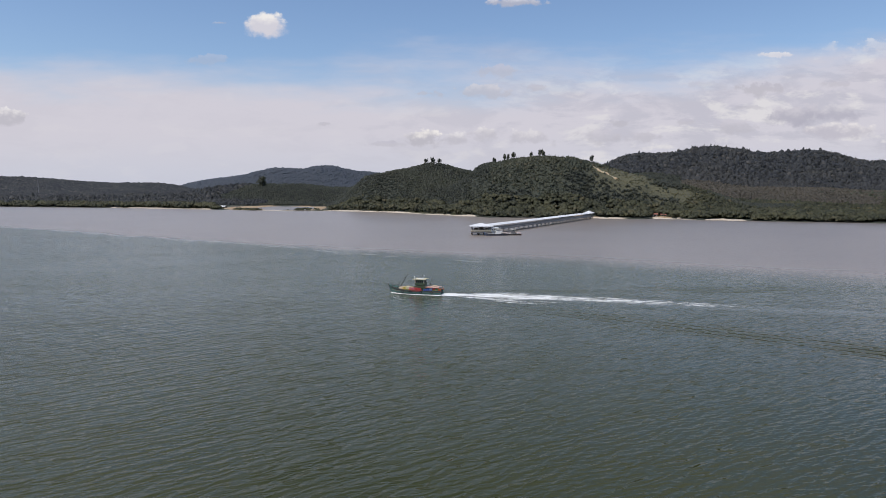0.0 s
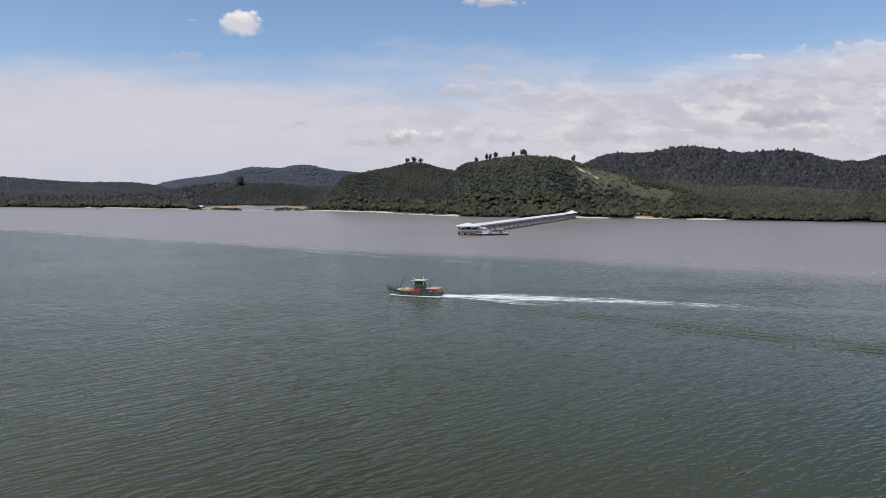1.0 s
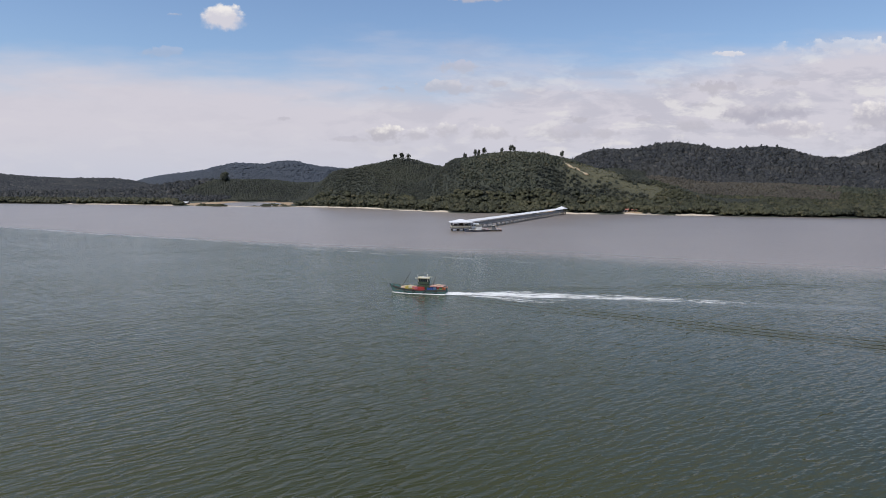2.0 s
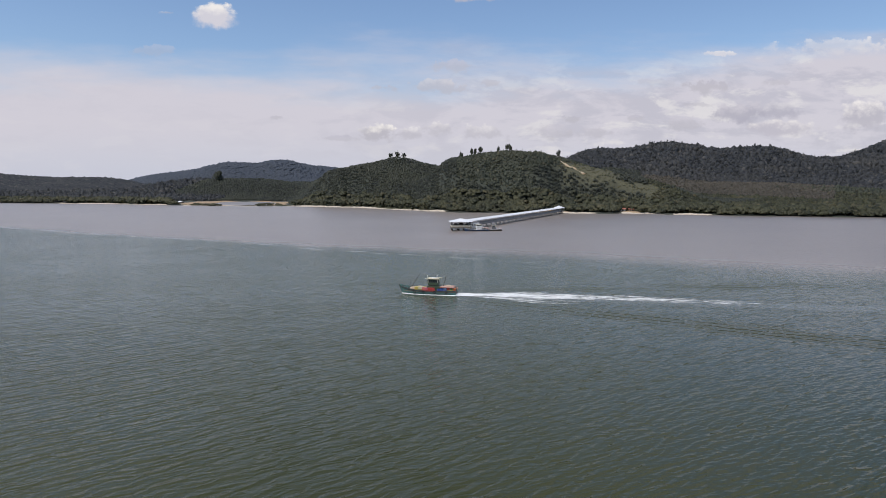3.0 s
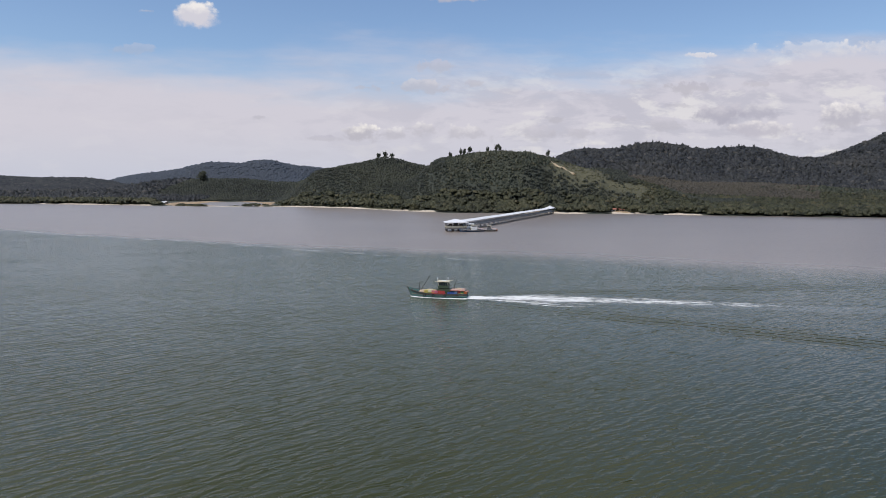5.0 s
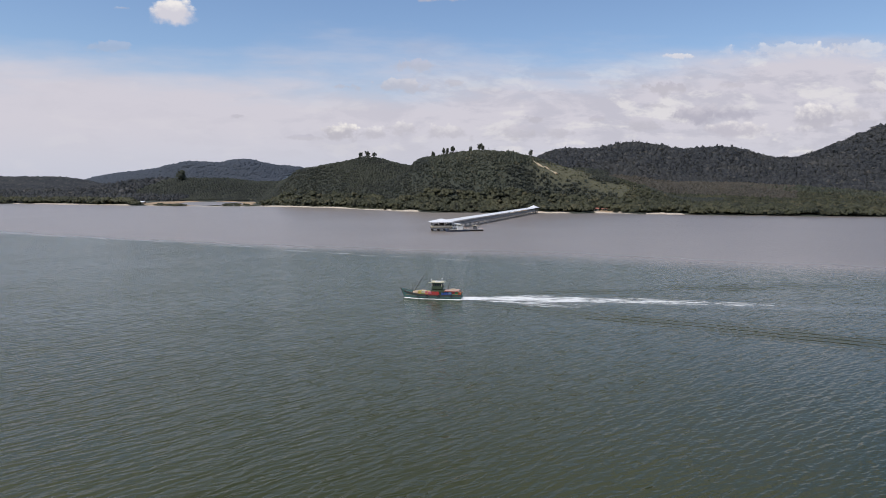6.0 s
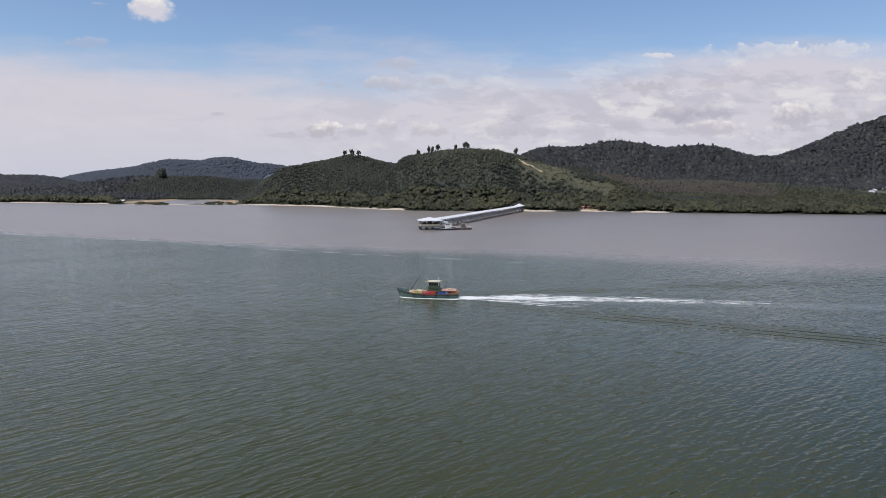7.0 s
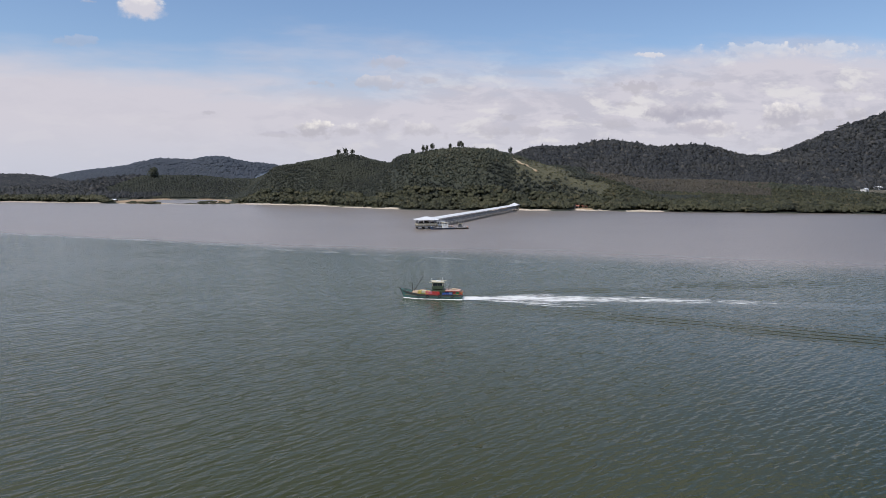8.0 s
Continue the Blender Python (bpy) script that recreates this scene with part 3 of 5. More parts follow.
# ---- the sea ----
def sea():
    bm = bmesh.new()
    bmesh.ops.create_circle(bm, cap_ends=True, segments=96, radius=14000)
    ob = new("water", mesh_of("water", bm, SEA))
    tagged(ob, "wide murky green sea with small ripples and a silty brown zone near land", "sea", kind="structure")


sea()

# ---- the land ----
SHORE_X = np.array([-2300, -1700, -1200, -868, -614, -425, -305, -124, -48, 16, 53, 102, 160, 236, 308, 380, 453, 560, 760, 1100, 1900], float)
SHORE_Y = np.array([1250, 1350, 1330, 1278, 1192, 1100, 1025, 975, 895, 795, 757, 737, 718, 708, 662, 631, 601, 555, 470, 360, 250], float)
SHORE_AZ, SHORE_R = np.arctan2(SHORE_X, SHORE_Y), np.hypot(SHORE_X, SHORE_Y)
HILLS = {}


def hill(group, x, y, high, wide, deep):
    HILLS.setdefault(group, []).append((x, y, high, wide, deep, math.atan2(x + 20, y - 12.6)))


# the conical hill with the trees on top, and the wooded hill beside it
hill("cone", -18, 1072, 77.0, 285, 150)
hill("front", 10, 935, 30.0, 60, 90)
hill("front", 59, 939, 36.0, 21, 100)
hill("front", 96, 916, 42.0, 22, 100)
hill("front", 134, 903, 45.7, 25, 110)
hill("front", 178, 889, 50.0, 31, 110)
hill("front", 233, 874, 37.5, 38, 100)
hill("front", 312, 858, 31.8, 53, 100)
# the plantation slopes
hill("slopes", -161, 1229, 36.0, 73, 220)
hill("slopes", -306, 1442, 31.6, 97, 260)
hill("slopes", -542, 1763, 38.1, 118, 300)
# the long forest ridge and the high shoulder that it runs into
hill("ridge", 466, 1778, 84.1, 70, 350)
hill("ridge", 575, 1769, 70.9, 70, 350)
hill("ridge", 699, 1758, 91.5, 70, 350)
hill("ridge", 846, 1796, 94.2, 80, 350)
hill("ridge", 1006, 1783, 100.1, 72, 350)
hill("ridge", 1173, 1819, 63.5, 74, 350)
hill("ridge", 1382, 1902, 49.3, 69, 400)
hill("ridge", 1520, 1890, 77.1, 95, 420)
hill("ridge", 1752, 1921, 128.3, 142, 450)
hill("ridge", 2103, 1941, 181.1, 219, 450)
hill("ridge", 2465, 1911, 232.4, 255, 450)
# the low fold below it
hill("fold", 500, 1173, 20.5, 83, 170)
hill("fold", 656, 1160, 23.2, 104, 170)
hill("fold", 842, 1144, 13.3, 125, 170)
hill("fold", 1080, 1124, 13.6, 156, 170)
# far hills, coloured blue as if through haze
hill("far", -1693, 4469, 77.7, 131, 300)
hill("far", -1490, 4452, 59.5, 105, 300)
hill("far", -1267, 4433, 118.9, 131, 300)
hill("far", -1064, 4416, 119.9, 119, 300)
hill("far", -804, 4394, 163.8, 131, 300)
hill("far", -545, 4372, 103.8, 149, 300)
hill("far", -317, 4554, 103.8, 176, 250)
# low hills on the flat coast
hill("coast", -1795, 3173, 30.2, 156, 400)
hill("coast", -1537, 3151, 37.0, 156, 400)
hill("coast", -2105, 3199, 76.5, 208, 400)
hill("coast", -2519, 3234, 54.7, 208, 400)
hill("coast", -1347, 3235, 43.2, 135, 400)


def wobble(x, y):
    return (np.sin(x * 0.031 + 1.7 * np.sin(y * 0.019)) + np.sin(y * 0.043 + 1.3 * np.sin(x * 0.027 + 2))) * 0.5


def inland(x, y):
    """Metres from the waterline, positive on land."""
    az, r = np.arctan2(x, y), np.hypot(x, y)
    shore = np.interp(az, SHORE_AZ, SHORE_R) + 5 * np.sin(az * 61) + 3.5 * np.sin(az * 143 + 1) + 2 * np.sin(az * 330)
    return r - shore


def step(x, lo, hi):
    k = np.clip((x - lo) / (hi - lo), 0, 1)
    return k * k * (3 - 2 * k)


def pond_depth(x, y):
    u = (x + 283 + 0.24 * (y - 1180)) / 52
    v = (y - 1180) / 128
    return step(1.12 - np.hypot(u, v) + 0.08 * wobble(x * 4, y * 4), 0.0, 0.12)


def land_height(x, y):
    x, y = np.asarray(x, float), np.asarray(y, float)
    d = inland(x, y)
    top = np.zeros_like(d)
    for name, group in HILLS.items():
        z = np.zeros_like(d)
        for X, Y, high, wide, deep, a in group:
            u = (x - X) * math.cos(a) - (y - Y) * math.sin(a)
            v = (x - X) * math.sin(a) + (y - Y) * math.cos(a)
            q = (u / wide) ** 2 + (v / deep) ** 2
            z += high * np.exp(-np.sqrt(q + 0.0004) if name == "cone" else -0.5 * q)
        top = np.maximum(top, z)
    rough = 0.955 + 0.02 * wobble(x * 1.6, y * 1.6) + 0.015 * wobble(x * 4.1, y * 3.7)
    plain = step(-np.degrees(np.arctan2(x, y)), 6.5, 9.8) * (1 - step(d, 320, 580))
    top = top * (1 - plain)
    z = top * step(d, 15, 120) * rough
    z += np.where(d > 0, (1.4 * step(d, 0, 14) + 1.2 * step(d, 30, 160)) * (1 - 0.72 * flats(x, y)), np.maximum(d * 0.12, -3.0) - 0.05)
    return z - (z + 0.6) * pond_depth(x, y)


def sandy(x, y):
    """How bare the shore is: long pale beaches with gaps."""
    az, d = np.degrees(np.arctan2(x, y)), inland(x, y)
    strip = (step(az, -27.5, -26.5) * (1 - step(az, -20, -19)) * 0.9 + step(az, -19.0, -18) * (1 - step(az, 2.0, 3.8)) + step(az, 10.2, 10.8) * (1 - step(az, 15.0, 16.5)) * 0.8
             + step(az, 17.5, 18.2) * (1 - step(az, 24.5, 25.5)))
    wide = 8.5 + 8 * wobble(x * 2.3, y * 2.3) + 3 * wobble(x * 9, y * 9)
    return np.clip(strip, 0, 1) * (1 - step(d, wide, wide + 5)) * step(d, -3, -1)


def earthy(x, y):
    """Bare soil: banks round the pond, the pier's landing, the track on the hill."""
    d = inland(x, y)
    u, v = (x + 300 + 0.24 * (y - 1180)) / 112, (y - 1180) / 170
    bank = (1 - step(np.hypot(u, v) + 0.12 * wobble(x * 3, y * 3), 0.75, 1.0)) * (d > 2) * flats(x, y)
    land = (1 - step(np.hypot((x - 160) / 22, (y - 735) / 16), 0.6, 1.0))
    track = (1 - step(np.abs(y - 838.5 + 1.33 * (x - 191) - 0.019 * (x - 191) ** 2), 1.5, 3.5)) * step(x, 189, 191) * (1 - step(x, 217, 219))
    plot = 0.8 * (1 - step(np.hypot((x - 243) / 13, (y - 722) / 20), 0.7, 1.0)) * step(d, 3, 6)
    yard = 1 - step(np.hypot((x - 885) / 95, (y - 990) / 85) + 0.15 * wobble(x * 5, y * 5), 0.7, 1.0)
    return np.clip(np.maximum.reduce([bank, land, track, 0.42 * yard, plot]), 0, 1)


def meadow(x, y):
    """Open grass on the flank of the wooded hill, and dry grass behind the long beach."""
    az, r = np.degrees(np.arctan2(x, y)), np.hypot(x, y)
    slope = step(az + 1.2 * wobble(x * 2.1, y * 2.1), 10.4, 15.5) * (1 - step(az, 19, 25)) * step(r, 790, 850) * (1 - step(r, 1000, 1060)) * step(wobble(x * 1.7, y * 1.7), -1.1, 0.1)
    d = inland(x, y)
    strip = step(az, -13, -11) * (1 - step(az, 1.0, 4.0)) * (1 - step(d + 6 * wobble(x * 3, y * 3), 18, 27)) * step(d, 3, 6)
    return np.maximum(slope, strip)


def flats(x, y):
    """The treeless flats round the pond."""
    az = np.degrees(np.arctan2(x, y))
    return step(az, -19.6, -18.6) * (1 - step(az, -10.6, -9.4)) * (1 - step(inland(x, y), 290, 320))


def ground():
    az = np.radians(np.linspace(-58, 74, 360))
    k = np.linspace(0, 1, 240)
    shore = np.interp(az, SHORE_AZ, SHORE_R)
    r = shore[:, None] - 60 + (4950 - shore[:, None] + 60) * (k[None] ** 2.3)
    x, y = r * np.sin(az)[:, None], r * np.cos(az)[:, None]
    z = land_height(x, y)
    n, m = x.shape
    i = np.arange(n * m).reshape(n, m)
    quads = np.stack([i[:-1, :-1], i[:-1, 1:], i[1:, 1:], i[1:, :-1]], -1).reshape(-1, 4)[:, ::-1]
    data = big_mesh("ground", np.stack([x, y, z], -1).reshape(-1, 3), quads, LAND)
    for name, field in (("sand", sandy(x, y)), ("earth", earthy(x, y)), ("meadow", meadow(x, y))):
        data.attributes.new(name, "FLOAT", "POINT").data.foreach_set("value", field.astype(np.float32).ravel())
    data.polygons.foreach_set("use_smooth", np.ones(len(data.polygons), bool))
    tagged(new("ground", data), "green hilly coast with sandy shore rising to wooded ridges", "land", kind="structure")


ground()


def seen_from_sea(x, y, z):
    """Spots that no nearer crest hides; looked up in a fan of sight lines."""
    az = np.radians(np.arange(-46, 62, 0.25))
    r = np.geomspace(560, 5000, 240)
    X, Y = r[None] * np.sin(az)[:, None], r[None] * np.cos(az)[:, None]
    crest = np.maximum.accumulate((land_height(X, Y) - 30) / r[None], axis=1)
    i = np.clip(np.round((np.degrees(np.arctan2(x, y)) + 46) / 0.25).astype(int), 0, len(az) - 1)
    j = np.clip(np.searchsorted(r, np.hypot(x, y)) - 1, 0, len(r) - 1)
    return (z - 19) / np.hypot(x, y) > crest[i, j] - 0.0022


def plantable(x, y):
    return (flats(x, y) < 0.5) & (inland(x, y) > 20) & (pond_depth(x, y) < 0.01) & (earthy(x, y) < 0.4)


def cells(rng, az0, az1, r0, r1, pitch):
    """One spot in each cell of a fan of cells that widen with distance; spots hidden behind crests are thinned out."""
    az = np.arange(radians(az0), radians(az1), pitch)
    r = np.exp(np.arange(math.log(r0), math.log(r1), pitch))
    A, R = np.meshgrid(az, r, indexing="ij")
    A = (A + rng.uniform(-0.5, 0.5, A.shape) * pitch).ravel()
    R = (R * (1 + rng.uniform(-0.5, 0.5, R.shape) * pitch)).ravel()
    x, y = R * np.sin(A), R * np.cos(A)
    z = land_height(x, y)
    keep = (seen_from_sea(x, y, z) | (rng.uniform(0, 1, x.shape) < 0.03)) & plantable(x, y)
    return x[keep], y[keep], z[keep], R[keep], np.degrees(A[keep])


def ranks(rng, x0, x1, y0, y1, pitch, turn):
    """Planting rows: staggered spots with a little scatter."""
    u, v = np.meshgrid(np.arange(-1500, 1500, pitch), np.arange(-1500, 1500, pitch * 0.866))
    u = u + (np.arange(len(u)) % 2)[:, None] * pitch / 2
    u, v = (u + rng.normal(0, 0.17, u.shape) * pitch).ravel(), (v + rng.normal(0, 0.17, v.shape) * pitch).ravel()
    c, s = math.cos(radians(turn)), math.sin(radians(turn))
    x, y = u * c - v * s + (x0 + x1) / 2, u * s + v * c + (y0 + y1) / 2
    keep = (x > x0) & (x < x1) & (y > y0) & (y < y1)
    x, y = x[keep], y[keep]
    z = land_height(x, y)
    keep = seen_from_sea(x, y, z) & plantable(x, y)
    return x[keep], y[keep], z[keep]


def planted(x, y):
    """Where the oil palms stand: the lower and seaward hillsides, in blocks with ragged edges."""
    az, d, z = np.degrees(np.arctan2(x, y)), inland(x, y), land_height(x, y)
    r = np.hypot(x, y)
    patch = wobble(x * 0.55, y * 0.55)
    hill_foot = (az < 4.0) & (d > 54) & (r < 1330)
    wooded = (az >= 4.0) & (az < 10.5) & (d > 50) & (z < 30 + 9 * patch)
    flank = (az >= 10.5) & (az < 20) & (d > 50) & (z < 60 + 8 * patch)
    plain = (az >= 19) & (patch > 0.75) & (r < 1200)
    behind = (az < 6) & (r >= 1330) & (r < 1950) & (az > -17 + 2 * patch)
    return hill_foot | wooded | flank | plain | behind


def plant(name, shapes, x, y, z, size, tall, mat, label, rng, sink=0.26):
    """Closed woods: the crowns overlap, so their shaded feet stay out of sight."""
    V, T, C, M = scatter(shapes, np.stack([x, y, z - 0.3 - sink * tall], -1), size, tall, rng)
    tagged(new(name, big_mesh(name, V, T, mat, C, M)), label, "forest", kind="stuff")


def woods():
    rng = np.random.default_rng(5)
    broad = [lobed_shape(rng, 2, 26, leaf=0.10, lump=0.32) for _ in range(14)]
    heavy = [lobed_shape(rng, 1, 21, leaf=0.115, lump=0.38) for _ in range(16)]
    plain = [lobed_shape(rng, 1, 20, leaf=0.115, lump=0.38) for _ in range(14)]
    low = [lobed_shape(rng, 2, 10, 0.25, 0.14) for _ in range(8)]
    small = [tuft_shape(rng) for _ in range(10)]
    palms = [palm_shape(rng) for _ in range(9)]
    one = lambda sel: rng.uniform(0.6, 1.35, int(sel.sum()))
    big = lambda sel: 1 + 0.5 * (rng.uniform(0, 1, int(sel.sum())) < 0.08)
    # oil palms in ranks
    x, y, z = ranks(rng, -620, 640, 760, 1340, 4.3, 24)
    sel = planted(x, y) & (meadow(x, y) < rng.uniform(0.1, 0.9, len(x))) & (rng.uniform(0, 1, len(x)) < 0.96)
    k = rng.uniform(0.8, 1.2, int(sel.sum()))
    plant("palm_plantation", palms, x[sel], y[sel], z[sel], 6.8 * k, 3.6 * k * rng.uniform(0.8, 1.25, len(k)), PALM,
          "dark green oil palms in close rows on low hills", rng, 0.1)
    x, y, z = ranks(rng, -1150, 260, 1300, 1960, 6.0, -14)
    sel = planted(x, y) & (np.hypot(x, y) >= 1330)
    k = rng.uniform(0.8, 1.2, int(sel.sum()))
    plant("upland_palms", palms, x[sel], y[sel], z[sel], 8.8 * k, 4.2 * k * rng.uniform(0.8, 1.25, len(k)), PALM,
          "dark green oil palms on the slopes behind", rng, 0.1)
    # the near hills: woods above and between the palms
    pitch = 0.0036
    x, y, z, R, az = cells(rng, -40, 50, 600, 1330, pitch)
    s = R * pitch
    palm = planted(x, y)
    open_slope = meadow(x, y) > rng.uniform(0.1, 0.8, len(x))
    grown = open_slope & (rng.uniform(0, 1, len(x)) < 0.45)
    patch = wobble(x * 0.55, y * 0.55) + rng.normal(0, 0.2, len(x))
    dry = ~palm & ~open_slope & (az > 17) & (az < 34) & (R > 1060) & (patch > -0.7)
    coastal = ~palm & ~dry & ~open_slope & ((az > 17.5) & (R < 1200) | (az < -18.5))
    wood = ~(palm | coastal | dry | open_slope)
    shrub = palm & (rng.uniform(0, 1, len(x)) < 0.05)
    plant("dry_forest", plain, x[dry], y[dry], z[dry], s[dry] * 1.35 * one(dry), np.clip(s[dry] * 1.2, 3.5, 6.5) * one(dry), DRYWOOD,
          "greyish-brown leafless scrub on the low fold of land", rng)
    plant("coastal_forest", plain, x[coastal], y[coastal], z[coastal], s[coastal] * 1.8 * one(coastal) * big(coastal), np.clip(s[coastal] * 1.5, 4, 6.2) * one(coastal) * big(coastal), SHORE,
          "olive-green lowland forest behind the mangroves", rng)
    plant("forest", broad, x[wood], y[wood], z[wood], s[wood] * 1.45 * one(wood) * big(wood), np.clip(s[wood] * 1.75, 5.0, 8.5) * one(wood) * big(wood), FOREST,
          "dense mixed tropical forest covering the near hillsides", rng, 0.36)
    plant("plantation_shrubs", broad, x[shrub], y[shrub], z[shrub], s[shrub] * 1.1 * one(shrub), 4.4 * one(shrub), FOREST,
          "scattered broad-leaved trees among the oil palms", rng)
    plant("grassy_scrub", low, x[grown], y[grown], z[grown], s[grown] * 0.9 * one(grown), 1.8 * one(grown), SCRUB,
          "low yellowish-green scrub on the open hill flank", rng)
    # the middle distance
    pitch = 0.0045
    x, y, z, R, az = cells(rng, -40, 50, 1330, 2750, pitch)
    s = R * pitch
    ridge = ~planted(x, y)
    plant("ridge_forest", heavy, x[ridge], y[ridge], z[ridge], s[ridge] * 1.65 * one(ridge) * big(ridge), np.clip(s[ridge] * 1.6, 6, 14) * one(ridge) * big(ridge), RIDGEWOOD,
          "dense dark rainforest on the high ridge", rng, 0.36)
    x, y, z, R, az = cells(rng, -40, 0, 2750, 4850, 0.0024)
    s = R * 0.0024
    for sel, name, mat, label in ((y < 3750, "coastal_hill_forest", RIDGEWOOD, "dark forest on low hills along the flat coast"), (y >= 3750, "far_forest", HAZED_FARWOOD, "forest on far hills with haze painted into its bluish leaves")):
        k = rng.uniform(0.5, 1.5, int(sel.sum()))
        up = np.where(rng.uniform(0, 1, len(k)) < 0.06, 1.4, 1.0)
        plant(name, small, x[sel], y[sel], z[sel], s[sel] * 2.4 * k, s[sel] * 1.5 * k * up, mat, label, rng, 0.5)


woods()


def thicket(az):
    """Two thickets on the spit before the pond."""
    a = np.degrees(az)
    return ((a > -17.9) & (a < -15.6)) | ((a > -12.7) & (a < -9.6)) | ((a > -19.6) & (a < -19.0))


def fringe():
    """The belt of trees behind the beach."""
    rng = np.random.default_rng(11)
    n = 5000
    az = np.radians(rng.uniform(-40, 52, n))
    d = 3 + 60 * rng.uniform(0, 1, n) ** 1.3
    r = np.interp(az, SHORE_AZ, SHORE_R) + d
    x, y = r * np.sin(az), r * np.cos(az)
    dd = inland(x, y)
    keep = ((flats(x, y) < 0.5) | ((rng.uniform(0, 1, n) < np.where(thicket(az), 0.95, 0.35)) & (d < np.where(thicket(az), 30, 16)))) & ((sandy(x, y) < 0.1) & (earthy(x, y) < 0.3) | (flats(x, y) > 0.5) & thicket(az)) & (pond_depth(x, y) < 0.01) & (dd > 1)
    keep &= (meadow(x, y) < 0.4) | (dd > 30) | (rng.uniform(0, 1, n) < 0.3)
    x, y, dd = x[keep], y[keep], dd[keep]
    z = land_height(x, y) - 0.3
    az = np.degrees(np.arctan2(x, y))
    k = len(x)
    tall = rng.uniform(5, 10.5, k) * np.clip(0.55 + dd / 45, 0.5, 1.0)
    tall *= np.where(az > 24, 1.15, np.where(az < -18, 1.35, 1.0))
    tall *= np.where((meadow(x, y) > 0.4) & (dd < 30), 0.5, 1.0)
    tall *= 1 - np.where(thicket(np.radians(az)), 0.45, 0.75) * flats(x, y)
    size = tall * rng.uniform(0.85, 1.25, k) * (1 + 0.7 * flats(x, y))
    leafy = [lobed_shape(rng, 5, 24, 0.30, 0.075, 0.25) for _ in range(10)]
    V, T, C, M = scatter(leafy, np.stack([x, y, z], -1), size, tall, rng)
    tagged(new("shore_trees", big_mesh("shore_trees", V, T, SHORE, C, M)), "belt of olive-green mangroves and shrubs behind the beach", "trees", kind="stuff")


fringe()


# ---- paints ----
HULL_GREEN = painted("weathered_green_hull_paint", (0.085, 0.190, 0.172), 0.5, dirt=0.35, scale=0.8)
HULL_BLUE = painted("weathered_blue_hull_paint", (0.10, 0.20, 0.34), 0.5, dirt=0.35, scale=0.8)
DARK_GREEN = painted("dark_green_cabin_paint", (0.045, 0.075, 0.040), 0.5)
CREAM = painted("cream_roof_paint", (0.66, 0.60, 0.44), 0.55, dirt=0.4)
WHITE = painted("white_paint", (0.74, 0.74, 0.72), 0.45, dirt=0.3)
TIMBER = painted("bleached_deck_timber", (0.30, 0.24, 0.17), 0.8, dirt=0.5, scale=2.0, bump=0.4)
DARK_WOOD = painted("tarred_dark_timber", (0.06, 0.05, 0.042), 0.8, dirt=0.4)
RUST_RED = painted("faded_red_paint", (0.30, 0.065, 0.045), 0.55)
ORANGE = painted("orange_paint", (0.58, 0.16, 0.05), 0.5)
RED_BOX = painted("red_plastic", (0.50, 0.055, 0.05), 0.45, dirt=0.2, scale=3)
PINK_BOX = painted("pink_plastic", (0.58, 0.16, 0.22), 0.45, dirt=0.2, scale=3)
BLUE_BOX = painted("blue_plastic", (0.05, 0.13, 0.42), 0.45, dirt=0.2, scale=3)
PALE_BLUE = painted("pale_blue_plastic", (0.28, 0.40, 0.55), 0.45, dirt=0.2, scale=3)
YELLOW_BOX = painted("yellow_plastic", (0.52, 0.42, 0.10), 0.45, dirt=0.3, scale=3)
OLIVE_BOX = painted("yellow_green_plastic", (0.26, 0.32, 0.09), 0.45, dirt=0.3, scale=3)
GREEN_BOX = painted("green_plastic", (0.08, 0.30, 0.12), 0.45, dirt=0.2, scale=3)
GUNWALE = painted("dark_brown_gunwale_paint", (0.11, 0.065, 0.06), 0.6)
TAN_TARP = painted("tan_tarpaulin", (0.50, 0.38, 0.27), 0.8, dirt=0.35, scale=1.5, bump=0.6)
PINK_TARP = painted("faded_pink_tarpaulin", (0.55, 0.36, 0.30), 0.8, dirt=0.35, scale=1.5, bump=0.6)
STEEL = painted("galvanised_steel", (0.45, 0.46, 0.47), 0.4, metal=0.7, dirt=0.3)
RUBBER = painted("black_rubber", (0.02, 0.02, 0.022), 0.8)
ROOF_WHITE = painted("white_metal_roofing", (0.72, 0.73, 0.75), 0.5, dirt=0.12, scale=0.25, worn=(0.42, 0.40, 0.38))
CONCRETE = painted("sea_stained_concrete", (0.52, 0.51, 0.49), 0.85, dirt=0.45, scale=0.6)
DECK_DARK = painted("dark_steel_girder_paint", (0.13, 0.135, 0.14), 0.6, dirt=0.3, scale=0.4)


def glass_material():
    mat, n, bsdf = material("dark_window_glass")
    bsdf.inputs["Base Color"].default_value = (0.02, 0.025, 0.03, 1)
    bsdf.inputs["Roughness"].default_value = 0.06
    return mat


GLASS = glass_material()


# ---- the fishing boat ----
LENGTH, BEAM = 16.5, 4.6


def beam_at(k):
    """Half the breadth at k, from the stern (0) to the stem (1)."""
    return BEAM / 2 * (0.80 + 0.20 * math.sin(math.pi * min(k, 0.6) / 1.2) if k < 0.55 else max(0.0, 1 - ((k - 0.55) / 0.45) ** 2.1) ** 0.80)


def sheer_at(k):
    return 1.02 + 0.22 * (1 - k) ** 2 + 3.3 * max(0.0, k - 0.42) ** 2.0


